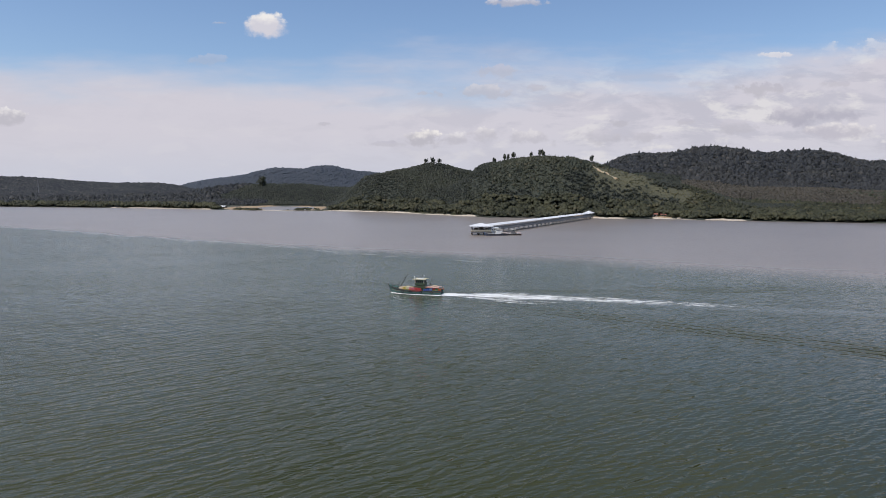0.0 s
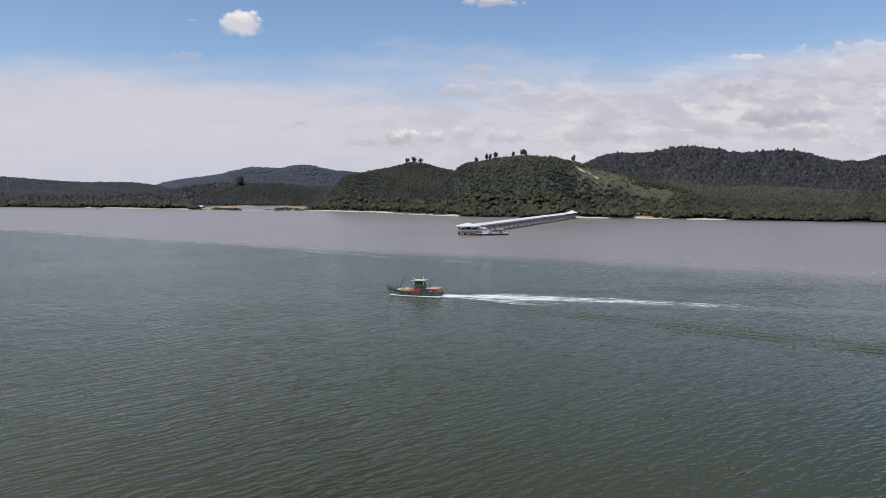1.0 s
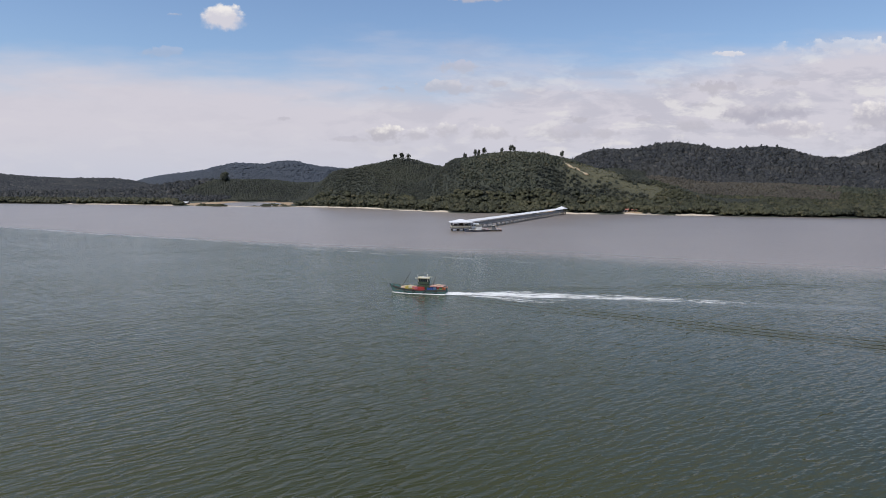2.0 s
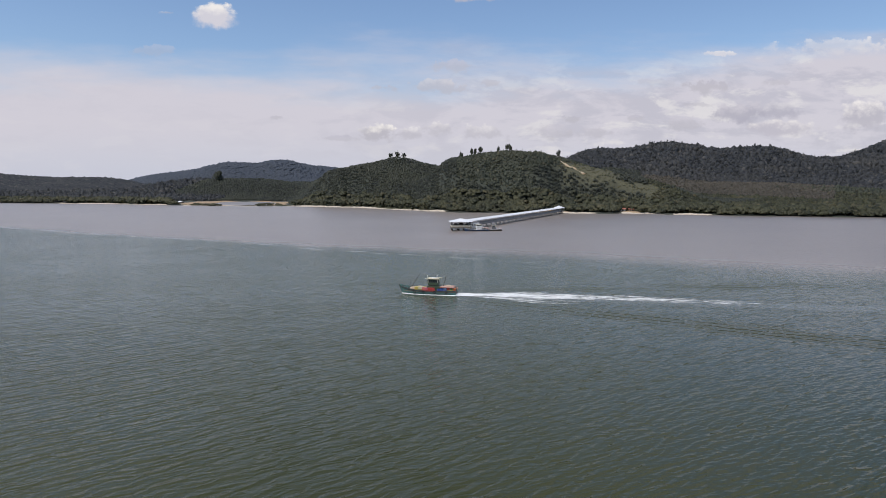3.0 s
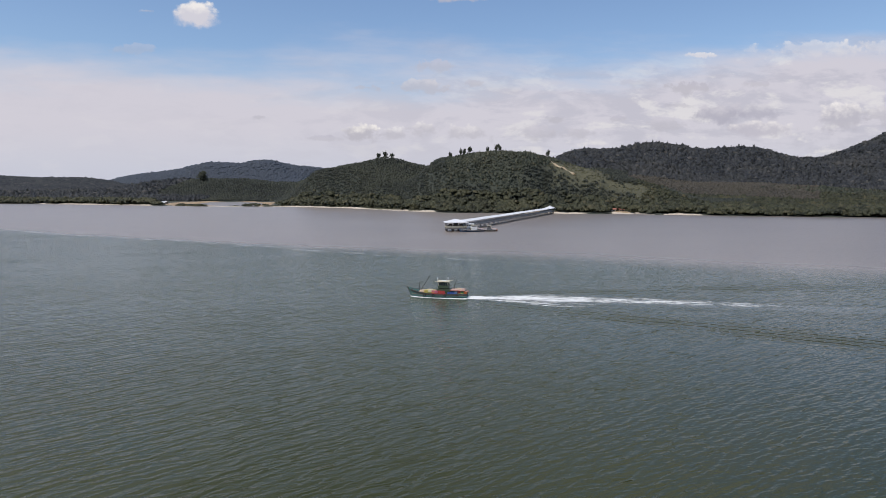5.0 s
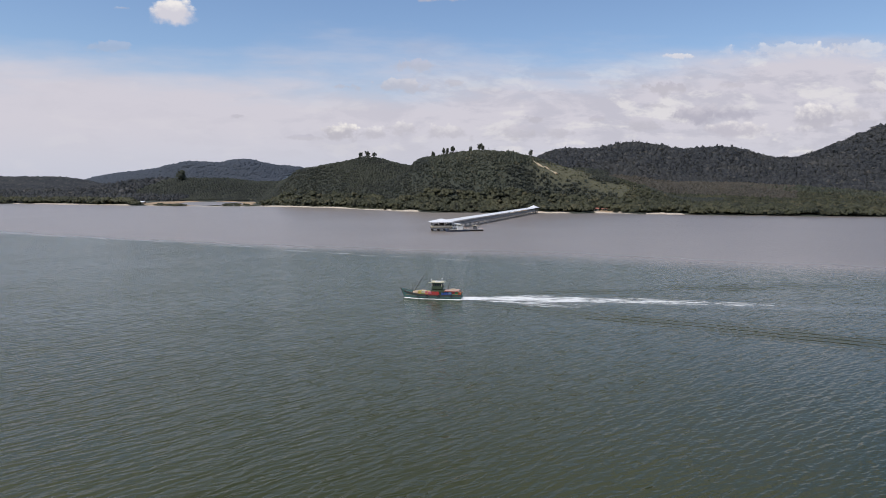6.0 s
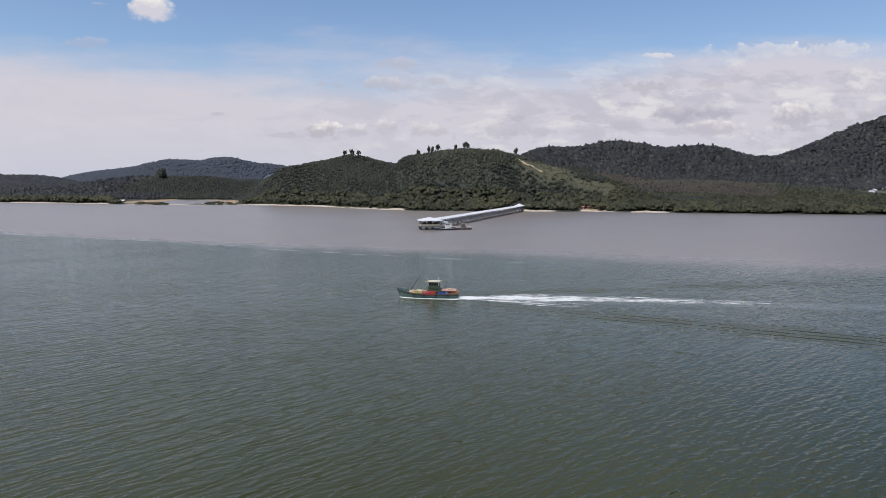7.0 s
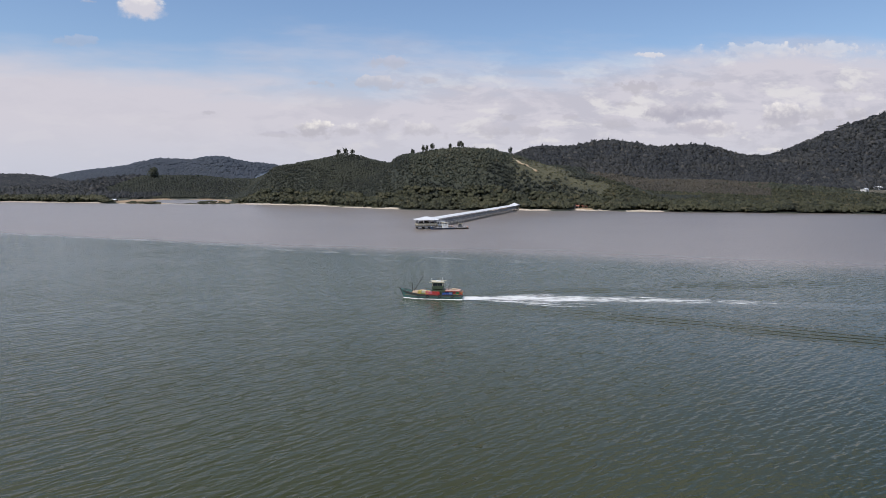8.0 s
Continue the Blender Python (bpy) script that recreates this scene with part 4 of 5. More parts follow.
def hull_ring(k, inset=0.0, low=-0.6, top=None):
    w, s = max(beam_at(k) - inset, 0.015), sheer_at(k) if top is None else top
    rake = 0.9 * max(0.0, k - 0.8) * 5
    x = (k - 0.5) * LENGTH
    pts = []
    for q in (-1.0, -0.97, -0.86, -0.62, 0.0, 0.62, 0.86, 0.97, 1.0):
        up = abs(q) ** 2.6
        z = low * (1 - 0.4 * max(0, k - 0.7) / 0.3) + (s - low) * up
        # the stem leans forward above the water
        pts.append((x + rake * (z - s) * 0.35, q * w * (1 if abs(q) == 1 else 0.98), z))
    return pts


def fishing_boat(at, turn, label, hull_mat, size=1.0, laden=True, group="", cabin_mat=None):
    boat = thing("fishing_boat", at, label, "boat", group, turn=turn)
    house_mat = cabin_mat or DARK_GREEN
    ks = [i / 30 for i in range(31)]
    shell = skin([hull_ring(k) for k in ks])
    bmesh.ops.holes_fill(shell, edges=[e for e in shell.edges if e.is_boundary and all(v.co.x < -LENGTH / 2 + 0.4 for v in e.verts)])
    hull = part("hull", shell, hull_mat, boat, smooth=False)
    solid = hull.modifiers.new("thickness", "SOLIDIFY")
    solid.thickness, solid.offset = 0.09, -1
    # rubbing strake, painted band and gunwale caps follow the sheer on both sides
    for name, drop, high, proud, mat in (("gunwale", 0.0, 0.09, 0.06, GUNWALE if hull_mat is HULL_GREEN else WHITE), ("rubbing_strake", 0.34, 0.10, 0.05, DARK_WOOD)):
        for sgn in (1, -1):
            rows = []
            for k in ks[:-1]:
                w, s = beam_at(k), sheer_at(k) - drop
                x = (k - 0.5) * LENGTH - 0.9 * max(0.0, k - 0.8) * 5 * 0.35 * drop
                f = 1.0 - 0.05 * drop
                rows.append([(x, sgn * (w * f + proud), s + high), (x, sgn * (w * f + proud), s - high * 0.4),
                             (x, sgn * (w * f - 0.14), s - high * 0.4), (x, sgn * (w * f - 0.14), s + high)])
            part(name, skin(rows, True, True), mat, boat)
    # deck
    rows = []
    for k in ks[1:-2]:
        w = max(beam_at(k) - 0.10, 0.02)
        z = 0.80 + 0.5 * max(0, k - 0.55) ** 1.5
        rows.append([((k - 0.5) * LENGTH - 0.35 * max(0, k - 0.8), q * w, z + 0.06 * (1 - q * q)) for q in (-1, -0.5, 0, 0.5, 1)])
    deck = part("deck", skin(rows), TIMBER, boat)
    deck.modifiers.new("thickness", "SOLIDIFY").thickness = 0.06
    # stem post sweeping up past the gunwale
    tip = LENGTH / 2
    part("stem_post", skin([[(tip + a + dx, dy, z) for dx, dy in ((-0.16, -0.10), (0.10, -0.07), (0.10, 0.07), (-0.16, 0.10))]
                            for a, z in ((-1.0, -0.3), (-0.6, 0.6), (-0.28, 1.3), (-0.05, 1.8), (0.16, 2.25), (0.30, 2.6))], True, True), DARK_WOOD, boat, "dark upswept stem post")
    # bulwark stanchions forward
    for k in (0.80, 0.86, 0.92):
        for sgn in (1, -1):
            x, y, z = (k - 0.5) * LENGTH, sgn * (beam_at(k) - 0.08), sheer_at(k)
            part("bollard", tube((x, y, z - 0.2), (x, y, z + 0.34), 0.07), DARK_WOOD, boat)
    part("fore_hatch", box((1.1, 1.3, 0.35), (tip - 3.6, 0, 1.02), 0.04), TAN_TARP, boat, "tan covered fore hatch")
    part("windlass", merge(tube((tip - 2.3, -0.5, 1.45), (tip - 2.3, 0.5, 1.45), 0.16, sides=12), box((0.3, 0.12, 0.6), (tip - 2.3, -0.4, 1.3)), box((0.3, 0.12, 0.6), (tip - 2.3, 0.4, 1.3))), RUBBER, boat)
    # wheelhouse: a lower house and the steering cab with its window band
    cx = -1.75
    part("deckhouse", box((3.6, 2.9, 1.75), (cx - 0.1, 0, 1.48), 0.05), house_mat, boat)
    cab = part("wheelhouse", merge(box((2.9, 2.6, 0.75), (cx + 0.1, 0, 2.92), 0.04), box((2.7, 2.4, 0.25), (cx + 0.1, 0, 4.12), 0.03)), house_mat, boat)
    for i in range(5):
        for sgn in (1, -1):
            x = cx + 0.1 - 1.30 + i * 0.65
            part("window_post", box((0.13, 0.10, 0.80), (x, sgn * 1.20, 3.65), 0.015), CREAM if i in (0, 4) else house_mat, cab)
            if i < 4:
                part("window_pane", box((0.50, 0.02, 0.66), (x + 0.325, sgn * 1.18, 3.64), 0), GLASS, cab)
    for y in (-0.6, 0.0, 0.6):
        part("front_pane", box((0.02, 0.5, 0.66), (cx + 1.43, y, 3.64), 0), GLASS, cab)
        part("rear_pane", box((0.02, 0.5, 0.66), (cx - 1.23, y, 3.64), 0), GLASS, cab)
    for y in (-0.3, 0.3):
        part("front_post", box((0.1, 0.1, 0.80), (cx + 1.40, y, 3.65), 0.015), house_mat, cab)
    roof = part("cabin_roof", box((3.15, 3.0, 0.14), (cx + 0.15, 0, 4.34), 0.05), CREAM, boat, "cream-painted flat cabin roof")
    for sgn in (1, -1):
        part("roof_rim", box((4.34, 0.08, 0.16), (cx + 0.15, sgn * 1.5, 4.36)), CREAM, roof)
    part("roof_locker", box((1.3, 0.9, 0.22), (cx, 0.2, 4.52), 0.04), WHITE, roof)
    part("navigation_light_post", tube((cx + 1.55, 1.3, 4.3), (cx + 1.57, 1.3, 5.15), 0.055), WHITE, roof)
    part("navigation_light", box((0.22, 0.2, 0.26), (cx + 1.57, 1.3, 5.22), 0.04), WHITE, roof)
    part("navigation_light_post", tube((cx - 1.25, 1.2, 4.3), (cx - 1.27, 1.2, 5.35), 0.05), WHITE, roof)
    part("navigation_light", box((0.2, 0.2, 0.24), (cx - 1.27, 1.2, 5.42), 0.04), WHITE, roof)
    part("radio_aerial", tube((cx - 0.4, -1.1, 4.3), (cx - 0.5, -1.1, 5.90), 0.022, 0.012, 6), STEEL, roof)
    part("visor", box((0.06, 2.7, 0.22), (cx + 1.70, 0, 4.20), 0.02, (0, 20, 0)), CREAM, roof)
    # booms and masts
    fx = tip - 3.1
    part("foremast", tube((fx, 0.2, 0.9), (fx - 0.05, 0.2, 3.9), 0.085, 0.06), DARK_WOOD, boat)
    part("fishing_boom", tube((fx - 0.1, 0.4, 1.2), (fx - 3.1, 0.7, 5.9), 0.10, 0.06), DARK_WOOD, boat, "long dark timber boom")
    part("stay_line", tube((fx - 0.05, 0.2, 3.8), (fx - 2.3, 0.6, 4.7), 0.02, sides=5), RUBBER, boat)
    part("fishing_boom", tube((cx - 2.6, 0.3, 2.0), (cx - 3.6, 0.3, 5.3), 0.08, 0.05), DARK_WOOD, boat)
    part("stern_mast", tube((cx - 2.75, -0.3, 0.9), (cx - 2.75, -0.3, 3.2), 0.07), DARK_WOOD, boat)
    # after canopy on posts
    ax = -tip + 2.55
    rows = []
    for i in range(9):
        x = ax - 1.9 + 3.9 * i / 8
        rows.append([(x, q * 1.85, 2.16 + 0.10 * math.cos(q * 1.4) + 0.04 * math.sin(i * 2.1 + 3 * q)) for q in (-1, -0.6, -0.2, 0.2, 0.6, 1)])
    canopy = part("canopy", skin(rows), PINK_TARP, boat, "faded pinkish canopy over the after deck")
    canopy.modifiers.new("thickness", "SOLIDIFY").thickness = 0.07
    part("canopy_edge", box((4.0, 0.09, 0.2), (ax + 0.05, 1.86, 2.10), 0.02), RUST_RED if laden else WHITE, canopy)
    for i, x in enumerate((ax - 1.85, ax, ax + 1.9)):
        for sgn in (1, -1):
            part("canopy_post", tube((x, sgn * 1.72, 0.66), (x, sgn * 1.75, 2.2), 0.06), ORANGE if i == 0 else DARK_WOOD, canopy)
    part("stern_rail", merge(tube((-tip + 0.15, -1.7, 1.75), (-tip + 0.15, 1.7, 1.75), 0.05), tube((-tip + 0.15, -1.7, 0.9), (-tip + 0.15, -1.7, 1.78), 0.05),
                             tube((-tip + 0.15, 1.7, 0.9), (-tip + 0.15, 1.7, 1.78), 0.05)), ORANGE, boat, "orange stern rail")
    for k in (0.16, 0.36, 0.55, 0.70):
        x, y = (k - 0.5) * LENGTH, beam_at(k) + 0.10
        bm = bmesh.new()
        rings = []
        for i in range(13):
            a = 6.2832 * i / 12
            rings.append([(x + math.cos(a) * (0.30 + 0.11 * math.cos(b)), y + 0.09 * math.sin(b), 0.72 + math.sin(a) * (0.30 + 0.11 * math.cos(b))) for b in [6.2832 * j / 7 for j in range(7)]])
        bm.free()
        part("tyre_fender", skin(rings, True), RUBBER, boat)
    if laden:
        cargo(boat)
    if size != 1.0:
        boat.scale = (size, size, size)
    return boat


def crate_mesh(l, w, h, ribs=3):
    """A fish box: rim, ribs and a slightly sunk lid."""
    bm = box((l, w, h * 0.86), (0, 0, h * 0.43), 0.03)
    bits = [bm, box((l * 1.05, w * 1.06, h * 0.14), (0, 0, h * 0.90), 0.02)]
    for i in range(ribs):
        x = -l / 2 + l * (i + 0.5) / ribs
        bits.append(box((0.06, w * 1.04, h * 0.8), (x, 0, h * 0.42), 0))
    bits.append(box((l * 0.9, w * 0.88, h * 0.06), (0, 0, h * 0.99), 0.01))
    return merge(*bits)


def on_boat(x, y, z, turn=0):
    return pose(*BOAT_AT, 0, 0, BOAT_TURN) @ pose(x, y, z + 0.19, 0, 0, turn)


def cargo(boat):
    """Fish boxes, drums and bundles stacked on both decks."""
    rng = random.Random(4)
    kinds = {}

    def crate(mat, word, size, x, y, z, turn=0):
        key = (word, size)
        m = on_boat(x, y, z, turn)
        if key in kinds:
            return copy_thing(kinds[key], m)
        ob = new("fish_box", mesh_of("fish_box", crate_mesh(*size), mat))
        ob.matrix_world = m
        tagged(ob, f"{word} plastic fish box stacked on the boat's deck", "box", "fish boxes on the boat")
        kinds[key] = ob
        return ob

    def drum(mat, word, x, y, z):
        bits = [tube((0, 0, 0), (0, 0, 0.86), 0.28, sides=14)]
        bits += [tube((0, 0, h - 0.02), (0, 0, h + 0.02), 0.30, sides=14) for h in (0.04, 0.29, 0.57, 0.84)]
        ob = new("drum", mesh_of("drum", merge(*bits), mat))
        ob.matrix_world = on_boat(x, y, z)
        tagged(ob, f"{word} plastic drum standing on the boat's deck", "drum", "drums on the boat")

    def bundle(mat, word, l, w, h, x, y, z, turn=0):
        bm = bmesh.new()
        bmesh.ops.create_icosphere(bm, subdivisions=3, radius=1.0)
        for v in bm.verts:
            p = v.co.copy()
            f = 1 + 0.22 * noise.noise(p * 1.8 + Vector((x, y, z))) + 0.08 * noise.noise(p * 5)
            v.co = Vector((math.copysign(abs(p.x) ** 0.6, p.x) * l / 2 * f, math.copysign(abs(p.y) ** 0.6, p.y) * w / 2 * f, max(-0.3, p.z) * h * f * 0.77 + h * 0.23))
        ob = new("net_bundle", mesh_of("net_bundle", bm, mat, True))
        ob.matrix_world = on_boat(x, y, z, turn)
        tagged(ob, f"{word} lumpy bundle lying on the boat's deck", "bundle", "bundles on the boat")

    # fore deck: low tan and yellow load towards the bow, rising to the wheelhouse
    bundle(TAN_TARP, "tan covered", 1.7, 1.6, 0.95, 4.3, 0.5, 0.75, 10)
    bundle(TAN_TARP, "tan covered", 1.4, 1.3, 0.85, 4.2, -0.9, 0.75, 50)
    bundle(TAN_TARP, "tan covered", 2.4, 1.3, 1.15, 2.4, -0.9, 0.65, 5)
    for i, (mat, word) in enumerate(((YELLOW_BOX, "yellow"), (OLIVE_BOX, "yellow-green"), (YELLOW_BOX, "yellow"))):
        crate(mat, word, (0.95, 0.7, 0.55), 3.15 - i * 1.02, 1.35, 0.70, rng.uniform(-4, 4))
        crate(CREAM if i == 1 else YELLOW_BOX, "cream" if i == 1 else "yellow", (0.95, 0.7, 0.5), 3.0 - i * 1.02, 1.25, 1.27, rng.uniform(-6, 6))
        crate(OLIVE_BOX, "yellow-green", (0.95, 0.7, 0.55), 3.0 - i * 1.02, 0.45, 0.70, rng.uniform(-4, 4))
        crate(YELLOW_BOX if i != 1 else CREAM, "yellow" if i != 1 else "cream", (0.95, 0.7, 0.5), 2.9 - i * 1.02, 0.4, 1.27, rng.uniform(-6, 6))
    # red and pink stacks beside the wheelhouse
    for i in range(3):
        for lvl in range(2):
            mat, word = ((RED_BOX, "red"), (PINK_BOX, "pink"))[(i + lvl) % 2 if i < 1 else 0]
            crate(mat, word, (0.92, 0.62, 0.52), 0.05 - i * 0.98 + 0.1 * lvl, 1.85, 0.68 + lvl * 0.54, rng.uniform(-4, 4))
    crate(PINK_BOX, "pink", (0.92, 0.62, 0.52), 0.95, 1.30, 1.25, 4)
    crate(RED_BOX, "red", (0.92, 0.62, 0.52), 0.98, 1.62, 0.68, 4)
    # blue drums and boxes aft of it, green and yellow under the canopy
    for i in range(3):
        drum(BLUE_BOX, "blue", -3.2 - i * 0.62, 1.62, 0.66)
    drum(PALE_BLUE, "pale blue", -3.4, 0.6, 0.66)
    for i in range(2):
        crate(PALE_BLUE, "pale blue", (0.9, 0.62, 0.5), -3.3 - i * 0.95, 1.0, 1.0 - 0.34, 0)
        crate(BLUE_BOX, "blue", (0.9, 0.62, 0.5), -3.3 - i * 0.95, 1.0, 1.18, 5)
    for i, (mat, word) in enumerate(((BLUE_BOX, "blue"), (GREEN_BOX, "green"), (YELLOW_BOX, "yellow"), (RED_BOX, "red"))):
        crate(mat, word, (0.82, 0.62, 0.5), -5.25 - i * 0.86, 1.42, 0.66, rng.uniform(-4, 4))
        crate(((PALE_BLUE, "pale blue"), (RED_BOX, "red"), (GREEN_BOX, "green"), (ORANGE, "orange"))[i][0],
              ("pale blue", "red", "green", "orange")[i], (0.82, 0.62, 0.5), -5.2 - i * 0.86, 1.36, 1.18, rng.uniform(-4, 4))
    bundle(TAN_TARP, "tan covered", 1.5, 1.4, 0.3, -5.9, -0.2, 2.06, 20)
    bundle(PINK_TARP, "faded pinkish", 1.0, 1.0, 0.25, -7.2, 0.3, 2.04, 60)


fishing_boat(BOAT_AT, BOAT_TURN, "green wooden fishing boat under way, laden with coloured boxes", HULL_GREEN)


def wake():
    """Churned foam behind the stern and along the hull."""
    rng = np.random.default_rng(3)
    n, m = 230, 17
    s = np.linspace(0, 1, n) ** 1.25
    X, Q = np.meshgrid(-0.6 + s * 112, np.linspace(-1, 1, m), indexing="ij")
    half = 2.6 + 7.6 * step(X, 0, 22) - 3.4 * step(X, 45, 110)
    Y = Q * half + 0.9 * step(X, 4, 40) + 0.35 * np.sin(X * 0.16) + 0.25 * np.sin(X * 0.41 + 1)
    main = np.exp(-((Q - 0.20) / 0.56) ** 4) * (0.62 - 0.10 * step(X, 10, 55) - 0.28 * step(X, 50, 110))
    lower = np.exp(-((Q + 0.60) / 0.26) ** 2) * (0.58 - 0.32 * step(X, 14, 46)) * (0.8 + 0.2 * step(X, 2, 8))
    tint = np.maximum(np.maximum(main, lower), 0.46 - 0.38 * step(X, 14, 70)) + 0.40 * np.exp(-X / 3.0) - 0.5 * step(np.abs(Q), 0.86, 1.0)
    Z = 0.05 + 0.08 * np.exp(-X / 8) * (1 - Q ** 2) + 0.035 * np.sin(X * 1.9 + 3 * Q) * np.sin(Q * 5 + X)
    Z = np.maximum(Z, 0.03)
    i = np.arange(n * m).reshape(n, m)
    quads = np.stack([i[:-1, :-1], i[1:, :-1], i[1:, 1:], i[:-1, 1:]], -1).reshape(-1, 4)
    ob = new("wake_foam", big_mesh("wake_foam", np.stack([X, Y, Z], -1).reshape(-1, 3), quads, FOAM, tint.ravel()))
    ob.matrix_world = pose(*WAKE_AT, 0, 0, WAKE_TURN)
    tagged(ob, "long white streak of churned foam trailing behind the boat", "wake", kind="stuff")
    # bow wave: a curling ridge on each side of the hull that falls away aft
    V, Q4, C, o = [], [], [], 0
    for sgn in (1, -1):
        rows = 70
        for r in range(rows):
            k = 0.965 - 0.965 * r / (rows - 1)
            w = max(beam_at(k) * 0.90, 0.05)
            out = 0.40 + 1.5 * (1 - k) ** 0.7
            high = 0.09 * math.exp(-((k - 0.86) / 0.14) ** 2) + 0.06 + 0.03 * math.sin(k * 60)
            x = (k - 0.5) * LENGTH - 0.5 * max(0, k - 0.8)
            for q in range(6):
                p = q / 5
                V.append((x + 0.15 * math.sin(k * 40 + q), sgn * (w - 0.25 + (out + 0.25) * p), 0.02 + high * math.sin(math.pi * min(1, p * 0.75 + 0.25)) ** 1.5))
                C.append(0.93 - 0.55 * p ** 3 - 0.22 * (k < 0.7) * p)
        for r in range(rows - 1):
            for q in range(5):
                a = o + r * 6 + q
                Q4.append((a, a + 1, a + 7, a + 6))
        o += rows * 6
    ob = new("bow_wave", big_mesh("bow_wave", np.array(V), np.array(Q4), FOAM, np.array(C)))
    ob.matrix_world = pose(*BOAT_AT, 0, 0, BOAT_TURN)
    tagged(ob, "white bow wave curling along the boat's green hull", "wake", kind="stuff")


wake()


# ---- the covered pier ----
PIER_AT, PIER_TO = Vector((22.8, 443.5, 0)), Vector((159.5, 714.5, 0))
PIER_LONG = (PIER_TO - PIER_AT).length
PIER_TURN = math.degrees(math.atan2(PIER_TO.y - PIER_AT.y, PIER_TO.x - PIER_AT.x))
BENTS = 27


def gable(x0, x1, half, eave, ridge, thick=0.12, ribs=0.0):
    """A ridged roof skin with standing seams."""
    bits = []
    for sgn in (1, -1):
        bits.append(skin([[(x, 0, ridge), (x, sgn * half, eave), (x, sgn * half, eave - thick), (x, 0, ridge - thick)] for x in (x0, x1)], True, True))
    if ribs:
        x = x0 + ribs / 2
        slope = math.degrees(math.atan2(ridge - eave, half))
        while x < x1:
            for sgn in (1, -1):
                bits.append(box((0.10, half / math.cos(radians(slope)), 0.07), (x, sgn * half / 2, (ridge + eave) / 2 + 0.03), 0, (-sgn * slope, 0, 0)))
            x += ribs
    return merge(*bits)


def pier():
    p = thing("pier", PIER_AT, "long covered pier with white metal roof on concrete trestles", "pier", turn=PIER_TURN)
    step_x = PIER_LONG / BENTS
    deck0, deck_z, eave, ridge, half = 12.0, 3.3, 5.9, 7.1, 3.3
    # trestles: two raking piles, a crosshead and a brace each
    bent = None
    for i in range(1, BENTS + 1):
        at = pose(i * step_x, 0, 0)
        if bent is None:
            leg = merge(tube((0, 2.9, -3), (0, 1.9, 2.7), 0.34, sides=8), box((0.9, 0.8, 0.5), (0, 2.0, 2.55), 0.04))
            leg_a = part("pile", leg, CONCRETE, p, at=at)
            leg_b = part_copy(leg_a, at @ pose(0, 0, 0, 0, 0, 180))
            head = part("crosshead", box((0.8, 5.4, 0.6), (0, 0, 2.75), 0.05), CONCRETE, p, at=at)
            braces = [part("brace", tube((0, 2.5, 0.5), (s * step_x * 0.30, 2.3, 2.6), 0.28, sides=6), WHITE, p, "white raking brace", at=at) for s in (1, -1)]
            bent = True
        else:
            part_copy(leg_a, at)
            part_copy(leg_a, at @ pose(0, 0, 0, 0, 0, 180))
            part_copy(head, at)
            for brace in braces:
                part_copy(brace, at)
    # deck in bays, girders, rail, columns, roof bays
    deck = roof = None
    for i in range(1, BENTS):
        at = pose(i * step_x, 0, 0)
        if deck is None:
            deck = part("deck_slab", box((step_x - 0.06, 6.0, 0.28), (step_x / 2, 0, 3.18), 0.03), CONCRETE, p, at=at)
            pieces = [part("girder", box((step_x - 0.04, 0.30, 0.72), (step_x / 2, s * 2.7, 2.85)), DECK_DARK, p, at=at) for s in (1, -1)]
            pieces += [part("column", box((0.22, 0.22, 2.9), (x, s * 2.8, 4.6)), DECK_DARK, p, at=at) for x in (0, step_x / 2) for s in (1, -1)]
            pieces += [part("tie_beam", box((0.18, 5.7, 0.2), (0, 0, 5.95)), DECK_DARK, p, at=at)]
            pieces += [part("railing", tube((0, s * 2.92, z), (step_x, s * 2.92, z), 0.05, sides=5), STEEL, p, at=at) for s in (1, -1) for z in (3.75, 4.2)]
            pieces += [part("side_panel", box((step_x - 0.3, 0.05, 1.5), (step_x / 2, -2.86, 4.1), 0), DECK_DARK, p, at=at)]
            roof = part("roof_sheet", gable(0.01, step_x - 0.01, half, eave, ridge, 0.12, 1.05), ROOF_WHITE, p, "white ribbed roof sheet", at=at)
        else:
            for src in (deck, roof, *pieces):
                part_copy(src, at)
    return p


